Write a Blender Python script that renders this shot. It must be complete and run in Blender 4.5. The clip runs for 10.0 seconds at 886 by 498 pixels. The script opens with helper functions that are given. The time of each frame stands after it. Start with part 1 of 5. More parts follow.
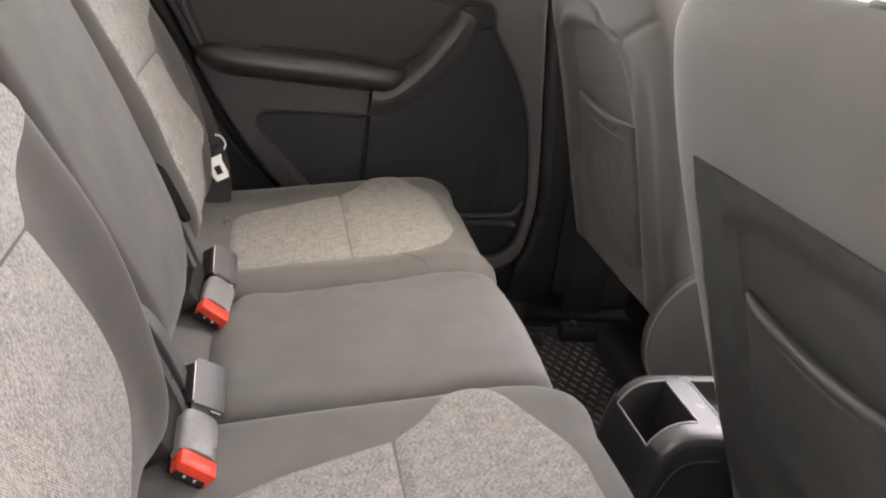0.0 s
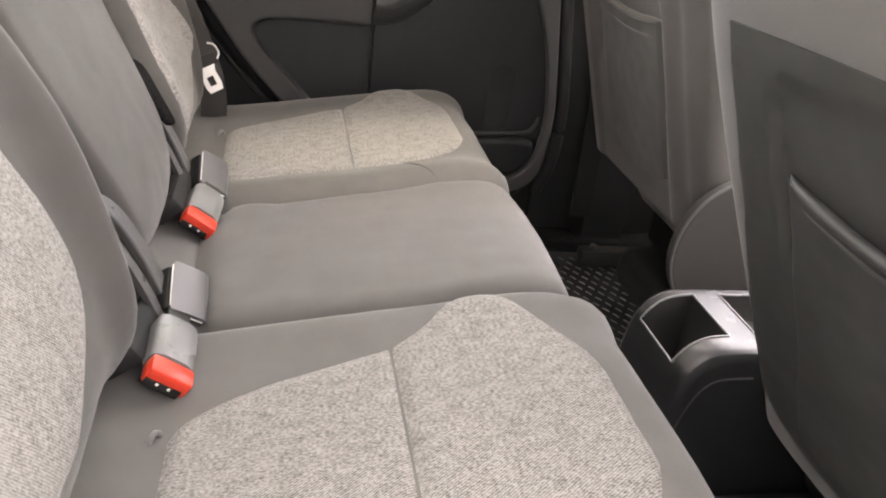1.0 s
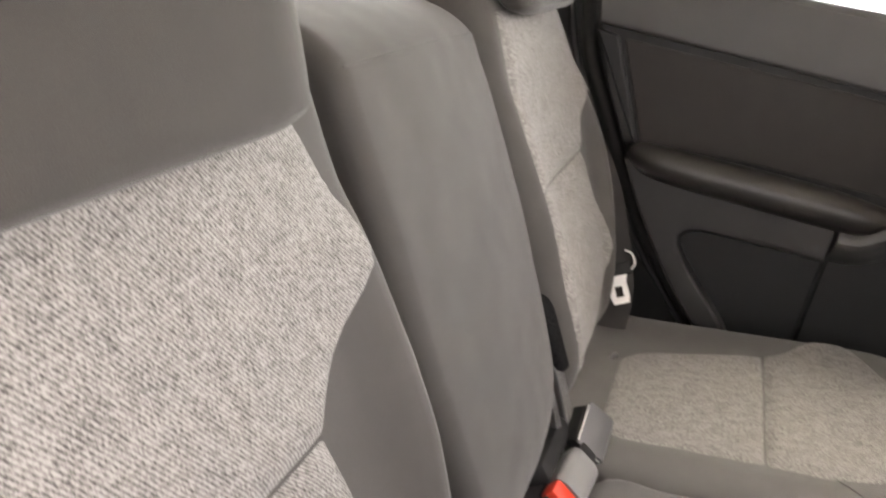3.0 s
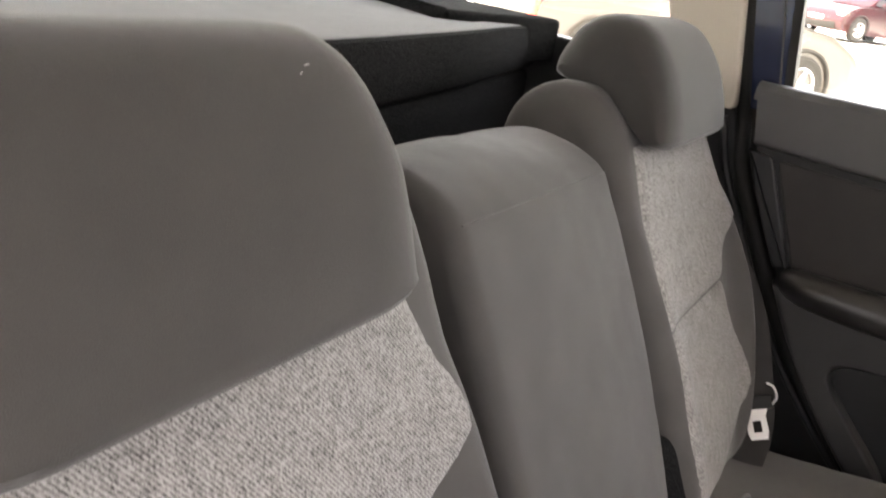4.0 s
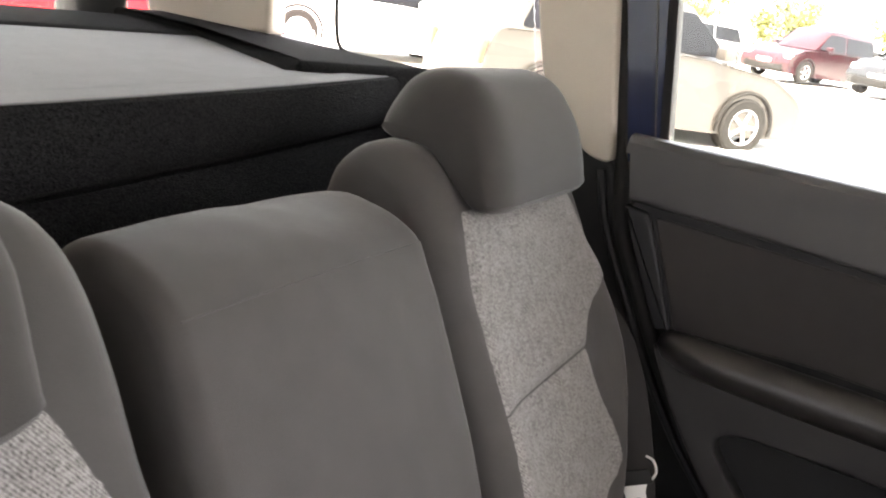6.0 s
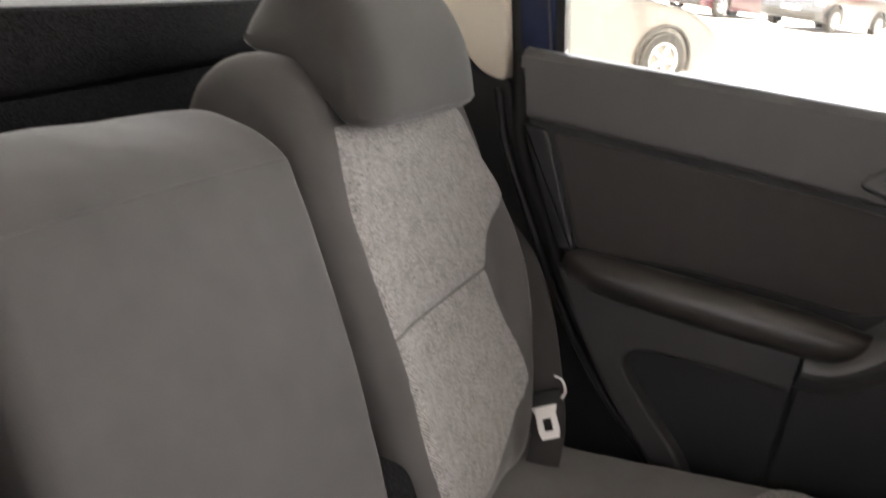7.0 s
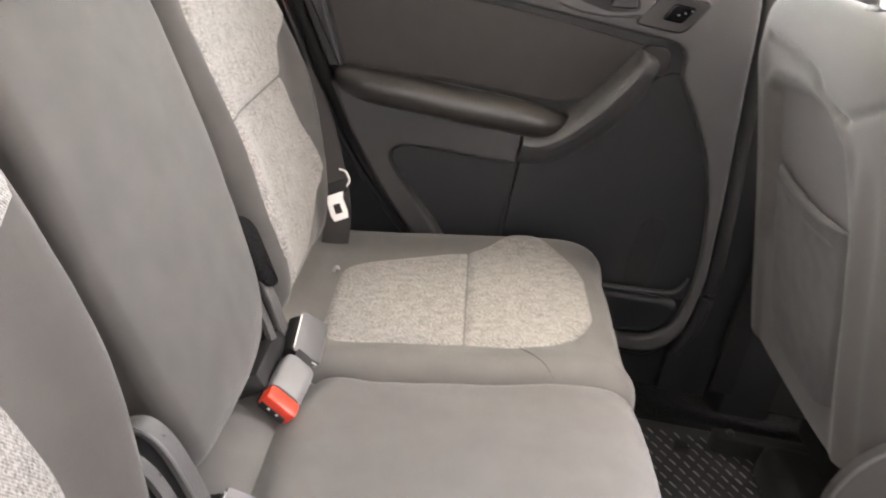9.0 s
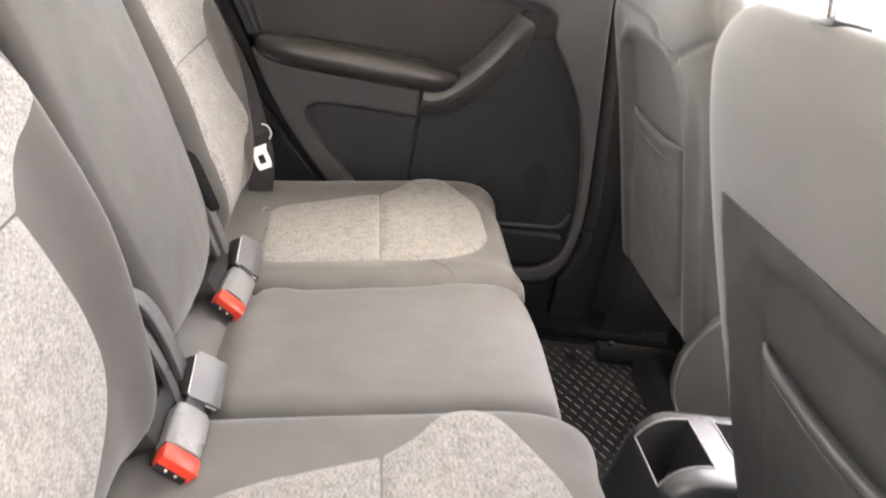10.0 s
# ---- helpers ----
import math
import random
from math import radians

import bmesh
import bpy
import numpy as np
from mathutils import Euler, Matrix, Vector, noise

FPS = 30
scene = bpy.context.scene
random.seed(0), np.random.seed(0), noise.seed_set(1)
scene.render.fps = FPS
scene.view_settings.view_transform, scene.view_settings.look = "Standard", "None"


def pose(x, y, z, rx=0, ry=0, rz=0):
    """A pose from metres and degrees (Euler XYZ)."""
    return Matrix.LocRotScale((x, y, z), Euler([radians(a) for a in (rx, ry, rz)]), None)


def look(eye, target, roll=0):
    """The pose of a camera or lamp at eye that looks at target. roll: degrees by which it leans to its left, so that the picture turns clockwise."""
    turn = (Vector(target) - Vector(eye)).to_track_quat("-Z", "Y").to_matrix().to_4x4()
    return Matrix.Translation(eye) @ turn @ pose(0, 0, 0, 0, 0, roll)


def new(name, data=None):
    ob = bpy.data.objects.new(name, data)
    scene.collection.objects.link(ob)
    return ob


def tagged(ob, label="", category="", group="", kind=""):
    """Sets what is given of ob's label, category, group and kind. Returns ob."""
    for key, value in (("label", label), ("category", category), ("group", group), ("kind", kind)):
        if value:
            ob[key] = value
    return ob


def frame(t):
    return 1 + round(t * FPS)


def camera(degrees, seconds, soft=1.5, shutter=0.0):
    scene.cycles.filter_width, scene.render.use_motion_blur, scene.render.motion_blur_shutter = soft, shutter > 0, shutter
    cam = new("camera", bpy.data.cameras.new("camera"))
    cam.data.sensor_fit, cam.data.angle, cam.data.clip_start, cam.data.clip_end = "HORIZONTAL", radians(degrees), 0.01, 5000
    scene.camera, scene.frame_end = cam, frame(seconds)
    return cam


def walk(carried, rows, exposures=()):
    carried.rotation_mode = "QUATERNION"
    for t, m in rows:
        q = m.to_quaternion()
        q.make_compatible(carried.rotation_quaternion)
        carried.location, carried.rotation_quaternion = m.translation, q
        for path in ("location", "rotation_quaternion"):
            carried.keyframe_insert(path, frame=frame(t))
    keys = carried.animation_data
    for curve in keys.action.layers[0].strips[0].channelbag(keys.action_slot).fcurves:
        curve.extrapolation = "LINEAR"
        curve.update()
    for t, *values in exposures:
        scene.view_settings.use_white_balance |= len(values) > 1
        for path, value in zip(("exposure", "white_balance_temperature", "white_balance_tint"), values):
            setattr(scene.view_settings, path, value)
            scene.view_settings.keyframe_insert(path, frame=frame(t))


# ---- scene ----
cam = camera(58.5, 10.0, soft=1.9, shutter=0.4)
PATH = [
    (0, (0.032, -0.957, 0.874), (0.498, 0.83, 0.107), 8.9),
    (0.5, (0.051, -0.938, 0.826), (0.478, 0.831, -0.003), 8.1),
    (1, (0.077, -0.902, 0.783), (0.495, 0.84, -0.106), 7.9),
    (1.5, (0.092, -0.838, 0.792), (0.419, 0.914, -0.114), 9.7),
    (2, (0.074, -0.768, 0.827), (0.131, 1.031, -0.045), 10.5),
    (2.5, (0.012, -0.69, 0.851), (-0.253, 1.115, 0.032), 10.6),
    (3, (0.004, -0.658, 0.886), (-0.509, 1.108, 0.098), 10.4),
    (4.5, (0.039, -0.611, 0.989), (-0.936, 1.012, 0.346), 10.5),
    (5, (0.071, -0.563, 1.003), (-0.882, 1.092, 0.409), 10.5),
    (6.5, (0.119, -0.437, 0.976), (-0.679, 1.293, 0.37), 9.2),
    (7, (0.142, -0.415, 0.953), (-0.544, 1.334, 0.268), 8.2),
    (7.5, (0.148, -0.458, 0.923), (-0.311, 1.315, 0.121), 8.7),
    (8, (0.157, -0.533, 0.922), (-0.102, 1.247, 0.05), 9.5),
    (8.5, (0.14, -0.62, 0.921), (0.049, 1.172, 0.039), 10.7),
    (9, (0.108, -0.699, 0.914), (0.168, 1.111, 0.065), 11.7),
    (9.5, (0.111, -0.805, 0.912), (0.306, 1.006, 0.086), 12.3),
    (10, (0.103, -0.932, 0.896), (0.394, 0.874, 0.087), 11.9),
]

import mathutils

# exposure follows the clip's own automatic gain
EXPOSURES = [(t, e, k, 19) for t, e, k in ((0.0, 5.36, 7900), (0.5, 5.58, 7950), (1.0, 5.70, 7950), (2.5, 5.66, 8000), (3.0, 5.25, 8050), (4.5, 4.75, 7550), (5.0, 4.65, 7500), (6.5, 4.75, 7600), (7.0, 4.75, 7700), (7.5, 5.46, 7700), (8.5, 5.84, 7750), (10.0, 6.08, 7800))]
walk(cam, [(t, look(eye, target, roll)) for t, eye, target, roll in PATH], EXPOSURES)

# ---------------------------------------------------------------- light
SUN_ELEV, SUN_AZ = 58.0, 180.0
world = bpy.data.worlds.new("sky")
scene.world = world
world.use_nodes = True
wn = world.node_tree
sky = wn.nodes.new("ShaderNodeTexSky")
sky.sky_type = "NISHITA"
sky.sun_disc = False
sky.sun_elevation = radians(SUN_ELEV)
sky.sun_rotation = radians(SUN_AZ)
sky.dust_density = 3.0
haze = wn.nodes.new("ShaderNodeHueSaturation")
haze.inputs["Saturation"].default_value = 0.4
wn.links.new(sky.outputs[0], haze.inputs["Color"])
wn.links.new(haze.outputs[0], wn.nodes["Background"].inputs[0])
wn.nodes["Background"].inputs[1].default_value = 0.15
sun_data = bpy.data.lights.new("sun", "SUN")
sun_data.energy = 2.0
sun_data.angle = radians(6)
sun_data.color = (1.0, 0.95, 0.88)
sun = new("sun", sun_data)
_a, _e = radians(SUN_AZ), radians(SUN_ELEV)
sun.matrix_basis = look((20 * math.sin(_a) * math.cos(_e), 20 * math.cos(_a) * math.cos(_e), 20 * math.sin(_e)), (0, 0, 0))


# ---------------------------------------------------------------- materials
def material(name, base, rough=0.6, metal=0.0, second=None, spots=40.0, grain=900.0, bump=0.15, spec=0.5, sheen=0.0, coat=0.0, size=0.002):
    """A surface with broad blotches between base and second, fine grain and relief."""
    m = bpy.data.materials.new(name)
    m.use_nodes = True
    nt = m.node_tree
    b = nt.nodes["Principled BSDF"]
    second = second or tuple(c * 0.82 for c in base)
    co = nt.nodes.new("ShaderNodeTexCoord")
    n1 = nt.nodes.new("ShaderNodeTexNoise")
    n1.inputs["Scale"].default_value, n1.inputs["Detail"].default_value = spots, 5
    n2 = nt.nodes.new("ShaderNodeTexNoise")
    n2.inputs["Scale"].default_value, n2.inputs["Detail"].default_value = grain, 2
    for n in (n1, n2):
        nt.links.new(co.outputs["Object"], n.inputs["Vector"])
    mx = nt.nodes.new("ShaderNodeMath")
    mx.operation = "MULTIPLY_ADD"
    mx.inputs[1].default_value = 0.55
    nt.links.new(n1.outputs[0], mx.inputs[0])
    m2 = nt.nodes.new("ShaderNodeMath")
    m2.operation = "MULTIPLY"
    m2.inputs[1].default_value = 0.45
    nt.links.new(n2.outputs[0], m2.inputs[0])
    nt.links.new(m2.outputs[0], mx.inputs[2])
    ramp = nt.nodes.new("ShaderNodeValToRGB")
    ramp.color_ramp.elements[0].position, ramp.color_ramp.elements[1].position = 0.36, 0.64
    ramp.color_ramp.elements[0].color, ramp.color_ramp.elements[1].color = (*second, 1), (*base, 1)
    nt.links.new(mx.outputs[0], ramp.inputs[0])
    nt.links.new(ramp.outputs[0], b.inputs["Base Color"])
    rr = nt.nodes.new("ShaderNodeMapRange")
    rr.inputs[3].default_value, rr.inputs[4].default_value = max(0.02, rough - 0.08), min(1, rough + 0.08)
    nt.links.new(n1.outputs[0], rr.inputs[0])
    nt.links.new(rr.outputs[0], b.inputs["Roughness"])
    b.inputs["Metallic"].default_value = metal
    b.inputs["Specular IOR Level"].default_value = spec
    b.inputs["Sheen Weight"].default_value = sheen
    b.inputs["Sheen Roughness"].default_value = 0.4
    b.inputs["Coat Weight"].default_value = coat
    if bump:
        bp = nt.nodes.new("ShaderNodeBump")
        bp.inputs["Strength"].default_value, bp.inputs["Distance"].default_value = bump, size
        nt.links.new(n2.outputs[0], bp.inputs["Height"])
        nt.links.new(bp.outputs[0], b.inputs["Normal"])
    return m


def tweed(name, light, dark, turn=35.0):
    """Flecked twill cloth: diagonal ribs four millimetres apart with flecks along them, laid out along the sewn panel."""
    m = bpy.data.materials.new(name)
    m.use_nodes = True
    nt = m.node_tree
    b = nt.nodes["Principled BSDF"]
    uv = nt.nodes.new("ShaderNodeUVMap")
    mp = nt.nodes.new("ShaderNodeMapping")
    mp.inputs["Rotation"].default_value = (0, 0, radians(turn))
    nt.links.new(uv.outputs[0], mp.inputs[0])
    wv = nt.nodes.new("ShaderNodeTexWave")
    wv.inputs["Scale"].default_value, wv.inputs["Distortion"].default_value = 135.0, 1.0
    wv.inputs["Detail"].default_value, wv.inputs["Detail Scale"].default_value = 2.0, 3.0
    nt.links.new(mp.outputs[0], wv.inputs["Vector"])
    st = nt.nodes.new("ShaderNodeMapping")
    st.inputs["Scale"].default_value = (520, 260, 1)
    nt.links.new(uv.outputs[0], st.inputs[0])
    fl = nt.nodes.new("ShaderNodeTexNoise")
    fl.inputs["Scale"].default_value, fl.inputs["Detail"].default_value, fl.inputs["Roughness"].default_value = 1.0, 3, 0.7
    nt.links.new(st.outputs[0], fl.inputs["Vector"])
    br = nt.nodes.new("ShaderNodeTexNoise")
    br.inputs["Scale"].default_value, br.inputs["Detail"].default_value = 220.0, 4
    nt.links.new(uv.outputs[0], br.inputs["Vector"])
    hs = nt.nodes.new("ShaderNodeMapping")
    hs.inputs["Scale"].default_value = (95, 48, 1)
    nt.links.new(uv.outputs[0], hs.inputs[0])
    he = nt.nodes.new("ShaderNodeTexNoise")
    he.inputs["Scale"].default_value, he.inputs["Detail"].default_value = 1.0, 3
    nt.links.new(hs.outputs[0], he.inputs["Vector"])
    a = nt.nodes.new("ShaderNodeMath")
    a.operation, a.inputs[1].default_value = "MULTIPLY_ADD", 0.22
    nt.links.new(wv.outputs[1], a.inputs[0])
    f = nt.nodes.new("ShaderNodeMath")
    f.operation, f.inputs[1].default_value = "MULTIPLY_ADD", 1.25
    nt.links.new(fl.outputs[0], f.inputs[0])
    g = nt.nodes.new("ShaderNodeMath")
    g.operation, g.inputs[1].default_value = "MULTIPLY_ADD", 0.25
    g2 = nt.nodes.new("ShaderNodeMath")
    g2.operation, g2.inputs[1].default_value = "MULTIPLY", 0.34
    nt.links.new(he.outputs[0], g2.inputs[0])
    nt.links.new(g2.outputs[0], g.inputs[2])
    nt.links.new(br.outputs[0], g.inputs[0])
    nt.links.new(g.outputs[0], f.inputs[2])
    nt.links.new(f.outputs[0], a.inputs[2])
    ramp = nt.nodes.new("ShaderNodeValToRGB")
    e = ramp.color_ramp.elements
    e[0].position = 0.38
    e[0].color, e[1].color = (*dark, 1), (*light, 1)
    e[1].position = 0.615
    half = nt.nodes.new("ShaderNodeMath")
    half.operation, half.inputs[1].default_value = "MULTIPLY", 0.5
    nt.links.new(a.outputs[0], half.inputs[0])
    nt.links.new(half.outputs[0], ramp.inputs[0])
    nt.links.new(ramp.outputs[0], b.inputs["Base Color"])
    b.inputs["Roughness"].default_value = 0.95
    b.inputs["Specular IOR Level"].default_value = 0.15
    b.inputs["Sheen Weight"].default_value = 0.15
    bp = nt.nodes.new("ShaderNodeBump")
    bp.inputs["Strength"].default_value, bp.inputs["Distance"].default_value = 0.4, 0.001
    nt.links.new(a.outputs[0], bp.inputs["Height"])
    nt.links.new(bp.outputs[0], b.inputs["Normal"])
    return m


def glass(name, tint=(0.92, 0.96, 0.94)):
    m = bpy.data.materials.new(name)
    m.use_nodes = True
    nt = m.node_tree
    nt.nodes.remove(nt.nodes["Principled BSDF"])
    tr, gl, mix, fr = (nt.nodes.new("ShaderNode" + k) for k in ("BsdfTransparent", "BsdfGlossy", "MixShader", "Fresnel"))
    tr.inputs[0].default_value = (*tint, 1)
    gl.inputs["Roughness"].default_value = 0.02
    nt.links.new(fr.outputs[0], mix.inputs[0])
    nt.links.new(tr.outputs[0], mix.inputs[1])
    nt.links.new(gl.outputs[0], mix.inputs[2])
    nt.links.new(mix.outputs[0], nt.nodes["Material Output"].inputs[0])
    return m


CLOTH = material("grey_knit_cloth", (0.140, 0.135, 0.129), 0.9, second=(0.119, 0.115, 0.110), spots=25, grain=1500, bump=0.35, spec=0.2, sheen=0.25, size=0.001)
# two darker copies of the knit cloth: backrest and headrest shade in the colour
CLOTH_SHADED = material("shaded_grey_knit_cloth", (0.080, 0.076, 0.072), 0.9, second=(0.066, 0.063, 0.060), spots=25, grain=1500, bump=0.35, spec=0.2, sheen=0.25, size=0.001)
CLOTH_HEAD = material("shaded_headrest_cloth", (0.054, 0.051, 0.048), 0.9, second=(0.045, 0.042, 0.040), spots=25, grain=1500, bump=0.35, spec=0.2, sheen=0.25, size=0.001)
TWEED = tweed("flecked_grey_tweed", (0.350, 0.337, 0.324), (0.070, 0.067, 0.064))
CLOTH_FRONT = material("mid_grey_seat_back_cloth", (0.120, 0.116, 0.111), 0.85, second=(0.104, 0.100, 0.096), spots=18, grain=1400, bump=0.3, spec=0.25, sheen=0.2, size=0.001)
VINYL = material("grey_vinyl", (0.060, 0.059, 0.057), 0.46, second=(0.052, 0.050, 0.049), spots=18, grain=1200, bump=0.25, spec=0.4)
BOARD = material("dark_seat_back_board", (0.056, 0.057, 0.054), 0.55, second=(0.048, 0.049, 0.046), spots=18, grain=1200, bump=0.25, spec=0.3)
POCKET_CLOTH = material("dark_grey_pocket_cloth", (0.085, 0.085, 0.080), 0.7, second=(0.073, 0.073, 0.069), spots=18, grain=1400, bump=0.3, spec=0.3, sheen=0.15, size=0.001)
PLASTIC = material("charcoal_grained_plastic", (0.048, 0.047, 0.047), 0.36, second=(0.041, 0.040, 0.040), spots=15, grain=1400, bump=0.3, spec=0.45)
TRIM = material("charcoal_upper_trim", (0.079, 0.078, 0.078), 0.36, second=(0.068, 0.067, 0.067), spots=15, grain=1400, bump=0.3, spec=0.5)
PLASTIC_DARK = material("black_grained_plastic", (0.020, 0.0208, 0.022), 0.42, second=(0.016, 0.0168, 0.018), spots=15, grain=1400, bump=0.3, spec=0.4)
PADDING = material("soft_black_leatherette", (0.024, 0.022, 0.021), 0.32, second=(0.019, 0.017, 0.016), spots=20, grain=1100, bump=0.12, spec=0.65)
INSERT = material("charcoal_door_cloth", (0.044, 0.041, 0.040), 0.75, second=(0.037, 0.034, 0.033), spots=30, grain=1600, bump=0.4, spec=0.25, sheen=0.15)
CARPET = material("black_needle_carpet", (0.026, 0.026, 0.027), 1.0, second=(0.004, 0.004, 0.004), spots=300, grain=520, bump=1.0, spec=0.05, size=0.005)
RUBBER = material("black_rubber", (0.018, 0.018, 0.019), 0.5, second=(0.013, 0.013, 0.014), spots=12, grain=600, bump=0.2, spec=0.5)
# pale base colour imitates the glints on the black tread bars
RUBBER_GLINT = material("glinting_rubber_tread", (0.20, 0.20, 0.20), 0.32, second=(0.10, 0.10, 0.10), spots=30, grain=400, bump=0.1)
CREAM = material("cream_pillar_plastic", (0.60, 0.55, 0.47), 0.6, second=(0.56, 0.51, 0.44), spots=10, grain=900, bump=0.12, spec=0.35)
SHELF_CLOTH = material("grey_felt_cover", (0.105, 0.105, 0.108), 0.95, second=(0.078, 0.078, 0.081), spots=22, grain=500, bump=0.5, spec=0.15, sheen=0.2)
BLUE_PAINT = material("dark_blue_car_paint", (0.010, 0.018, 0.055), 0.25, second=(0.008, 0.015, 0.048), spots=6, grain=300, bump=0.0, coat=0.6)
# black of seals, also of sheets that stand for shade in gaps and hollows
SEAL_SHADE = material("black_seal_and_shade", (0.012, 0.012, 0.012), 0.7, spots=20, grain=500, bump=0.15)
RED = material("orange_red_button_plastic", (0.75, 0.06, 0.03), 0.4, second=(0.66, 0.045, 0.025), spots=60, grain=900, bump=0.08)
CONSOLE_TRIM = material("console_plastic_with_sheen", (0.072, 0.072, 0.073), 0.26, second=(0.062, 0.062, 0.063), spots=15, grain=1600, bump=0.15)
BUCKLE = material("grey_buckle_plastic", (0.20, 0.20, 0.20), 0.28, second=(0.19, 0.19, 0.19), spots=15, grain=1600, bump=0.15)
BUCKLE_COVER = material("satin_grey_cover_plastic", (0.115, 0.115, 0.116), 0.36, second=(0.10, 0.10, 0.10), spots=12, grain=1600, bump=0.15)
LINK = material("darkened_steel", (0.06, 0.058, 0.056), 0.4, metal=0.4, second=(0.04, 0.04, 0.04), spots=60, grain=600, bump=0.1)
STRAP = material("grey_webbing", (0.080, 0.079, 0.078), 0.30, second=(0.066, 0.065, 0.064), spots=60, grain=1300, bump=0.4, sheen=0.2)
WEBBING = material("dark_brown_grey_webbing", (0.034, 0.030, 0.029), 0.7, second=(0.030, 0.028, 0.027), spots=60, grain=1300, bump=0.5, sheen=0.2)
STEEL = material("bright_steel", (0.80, 0.79, 0.77), 0.38, metal=0.15, second=(0.74, 0.73, 0.71), spots=40, grain=600, bump=0.03)
CHROME = material("satin_chrome", (0.70, 0.70, 0.70), 0.18, metal=1.0, spots=30, grain=400, bump=0.0)
HEADLINER = material("pale_headlining_cloth", (0.70, 0.67, 0.62), 0.95, spots=30, grain=800, bump=0.3, spec=0.15)
WINDOW = glass("clear_window_glass")
GLASS_DARK = material("dark_tinted_glass", (0.006, 0.006, 0.007), 0.1, spots=3, grain=50, bump=0.0, spec=0.12)


# ---------------------------------------------------------------- building helpers
def part(name, bm, mat, parent=None, label="", smooth=True, kind=""):
    """Links a bmesh as one mesh object, under parent if there is one."""
    bmesh.ops.recalc_face_normals(bm, faces=bm.faces)
    me = bpy.data.meshes.new(name)
    bm.to_mesh(me)
    bm.free()
    me.materials.append(mat)
    if smooth:
        for p in me.polygons:
            p.use_smooth = True
        me.set_sharp_from_angle(angle=radians(40))
    ob = new(name, me)
    ob.parent = parent
    return tagged(ob, label, kind=kind)


def thing(name, label, category, group="", kind="", at=(0, 0, 0)):
    ob = new(name)
    ob.empty_display_size = 0.05
    ob.location = at
    return tagged(ob, label, category, group, kind)


def spline(points, count):
    """Evenly spaced points on a smooth curve through the given ones."""
    p = np.array(points, float)
    p = np.vstack([2 * p[0] - p[1], p, 2 * p[-1] - p[-2]])
    fine = []
    for i in range(1, len(p) - 2):
        a, b, c, d = p[i - 1 : i + 3]
        for k in range(24):
            t = k / 24
            fine.append(0.5 * (2 * b + (c - a) * t + (2 * a - 5 * b + 4 * c - d) * t**2 + (3 * b - a - 3 * c + d) * t**3))
    fine = np.array(fine + [p[-2]])
    s = np.r_[0, np.cumsum(np.linalg.norm(np.diff(fine, axis=0), axis=1))]
    q = np.linspace(0, s[-1], count)
    return np.stack([np.interp(q, s, fine[:, k]) for k in range(fine.shape[1])], 1)


def sheet(rows, uvs=None, closed=False, caps=False):
    """A bmesh of quads over rows of points; closed: each row is a ring."""
    bm = bmesh.new()
    v = [[bm.verts.new(p) for p in row] for row in rows]
    n = len(rows[0])
    lay = bm.loops.layers.uv.new("UVMap") if uvs is not None else None
    for i in range(len(rows) - 1):
        for j in range(n if closed else n - 1):
            k = (j + 1) % n
            f = bm.faces.new((v[i][j], v[i][k], v[i + 1][k], v[i + 1][j]))
            if lay:
                for loop, (a, c) in zip(f.loops, ((i, j), (i, k), (i + 1, k), (i + 1, j))):
                    loop[lay].uv = uvs[a][c]
    if caps:
        bm.faces.new(v[0])
        bm.faces.new(v[-1])
    return bm


def rounded(points, radius=0.01, steps=4):
    """A closed outline in 2D with its corners rounded; radius may be one number or one for each corner."""
    out, n = [], len(points)
    for i in range(n):
        a, b, c = (Vector(points[(i + k) % n]) for k in (-1, 0, 1))
        r = radius[i] if isinstance(radius, (list, tuple)) else radius
        u, w = (a - b), (c - b)
        r = min(r, 0.48 * u.length, 0.48 * w.length)
        p, q = b + u.normalized() * r, b + w.normalized() * r
        for k in range(steps + 1):
            t = k / steps
            out.append(tuple((1 - t) ** 2 * p + 2 * t * (1 - t) * b + t**2 * q))
    return out


def inset(points, d):
    """A closed 2D outline moved inwards by d."""
    p = np.array(points)
    area = 0.5 * np.sum(p[:, 0] * np.roll(p[:, 1], -1) - np.roll(p[:, 0], -1) * p[:, 1])
    e = np.roll(p, -1, 0) - p
    e /= np.linalg.norm(e, axis=1)[:, None] + 1e-9
    nrm = np.stack([-e[:, 1], e[:, 0]], 1) * (1 if area > 0 else -1)
    m = nrm + np.roll(nrm, 1, 0)
    m /= np.maximum(np.linalg.norm(m, axis=1)[:, None], 0.35)
    return [tuple(q) for q in p + m * d]


def slab(outline, low, high, bevel=0.004, place=None, steps=3):
    """A plate with a rounded upper rim over a closed 2D outline. place maps (u, v, height) to the world."""
    place = place or (lambda u, v, h: (u, v, h))
    rows = [[place(*p, low) for p in outline]]
    for k in range(steps + 1):
        a = math.pi / 2 * k / steps
        rows.append([place(*p, high - bevel + bevel * math.sin(a)) for p in inset(outline, bevel * (1 - math.cos(a)))])
    rows.append([place(*p, high) for p in inset(outline, bevel * 1.02 + 0.0015)])
    return sheet(rows, closed=True, caps=True)


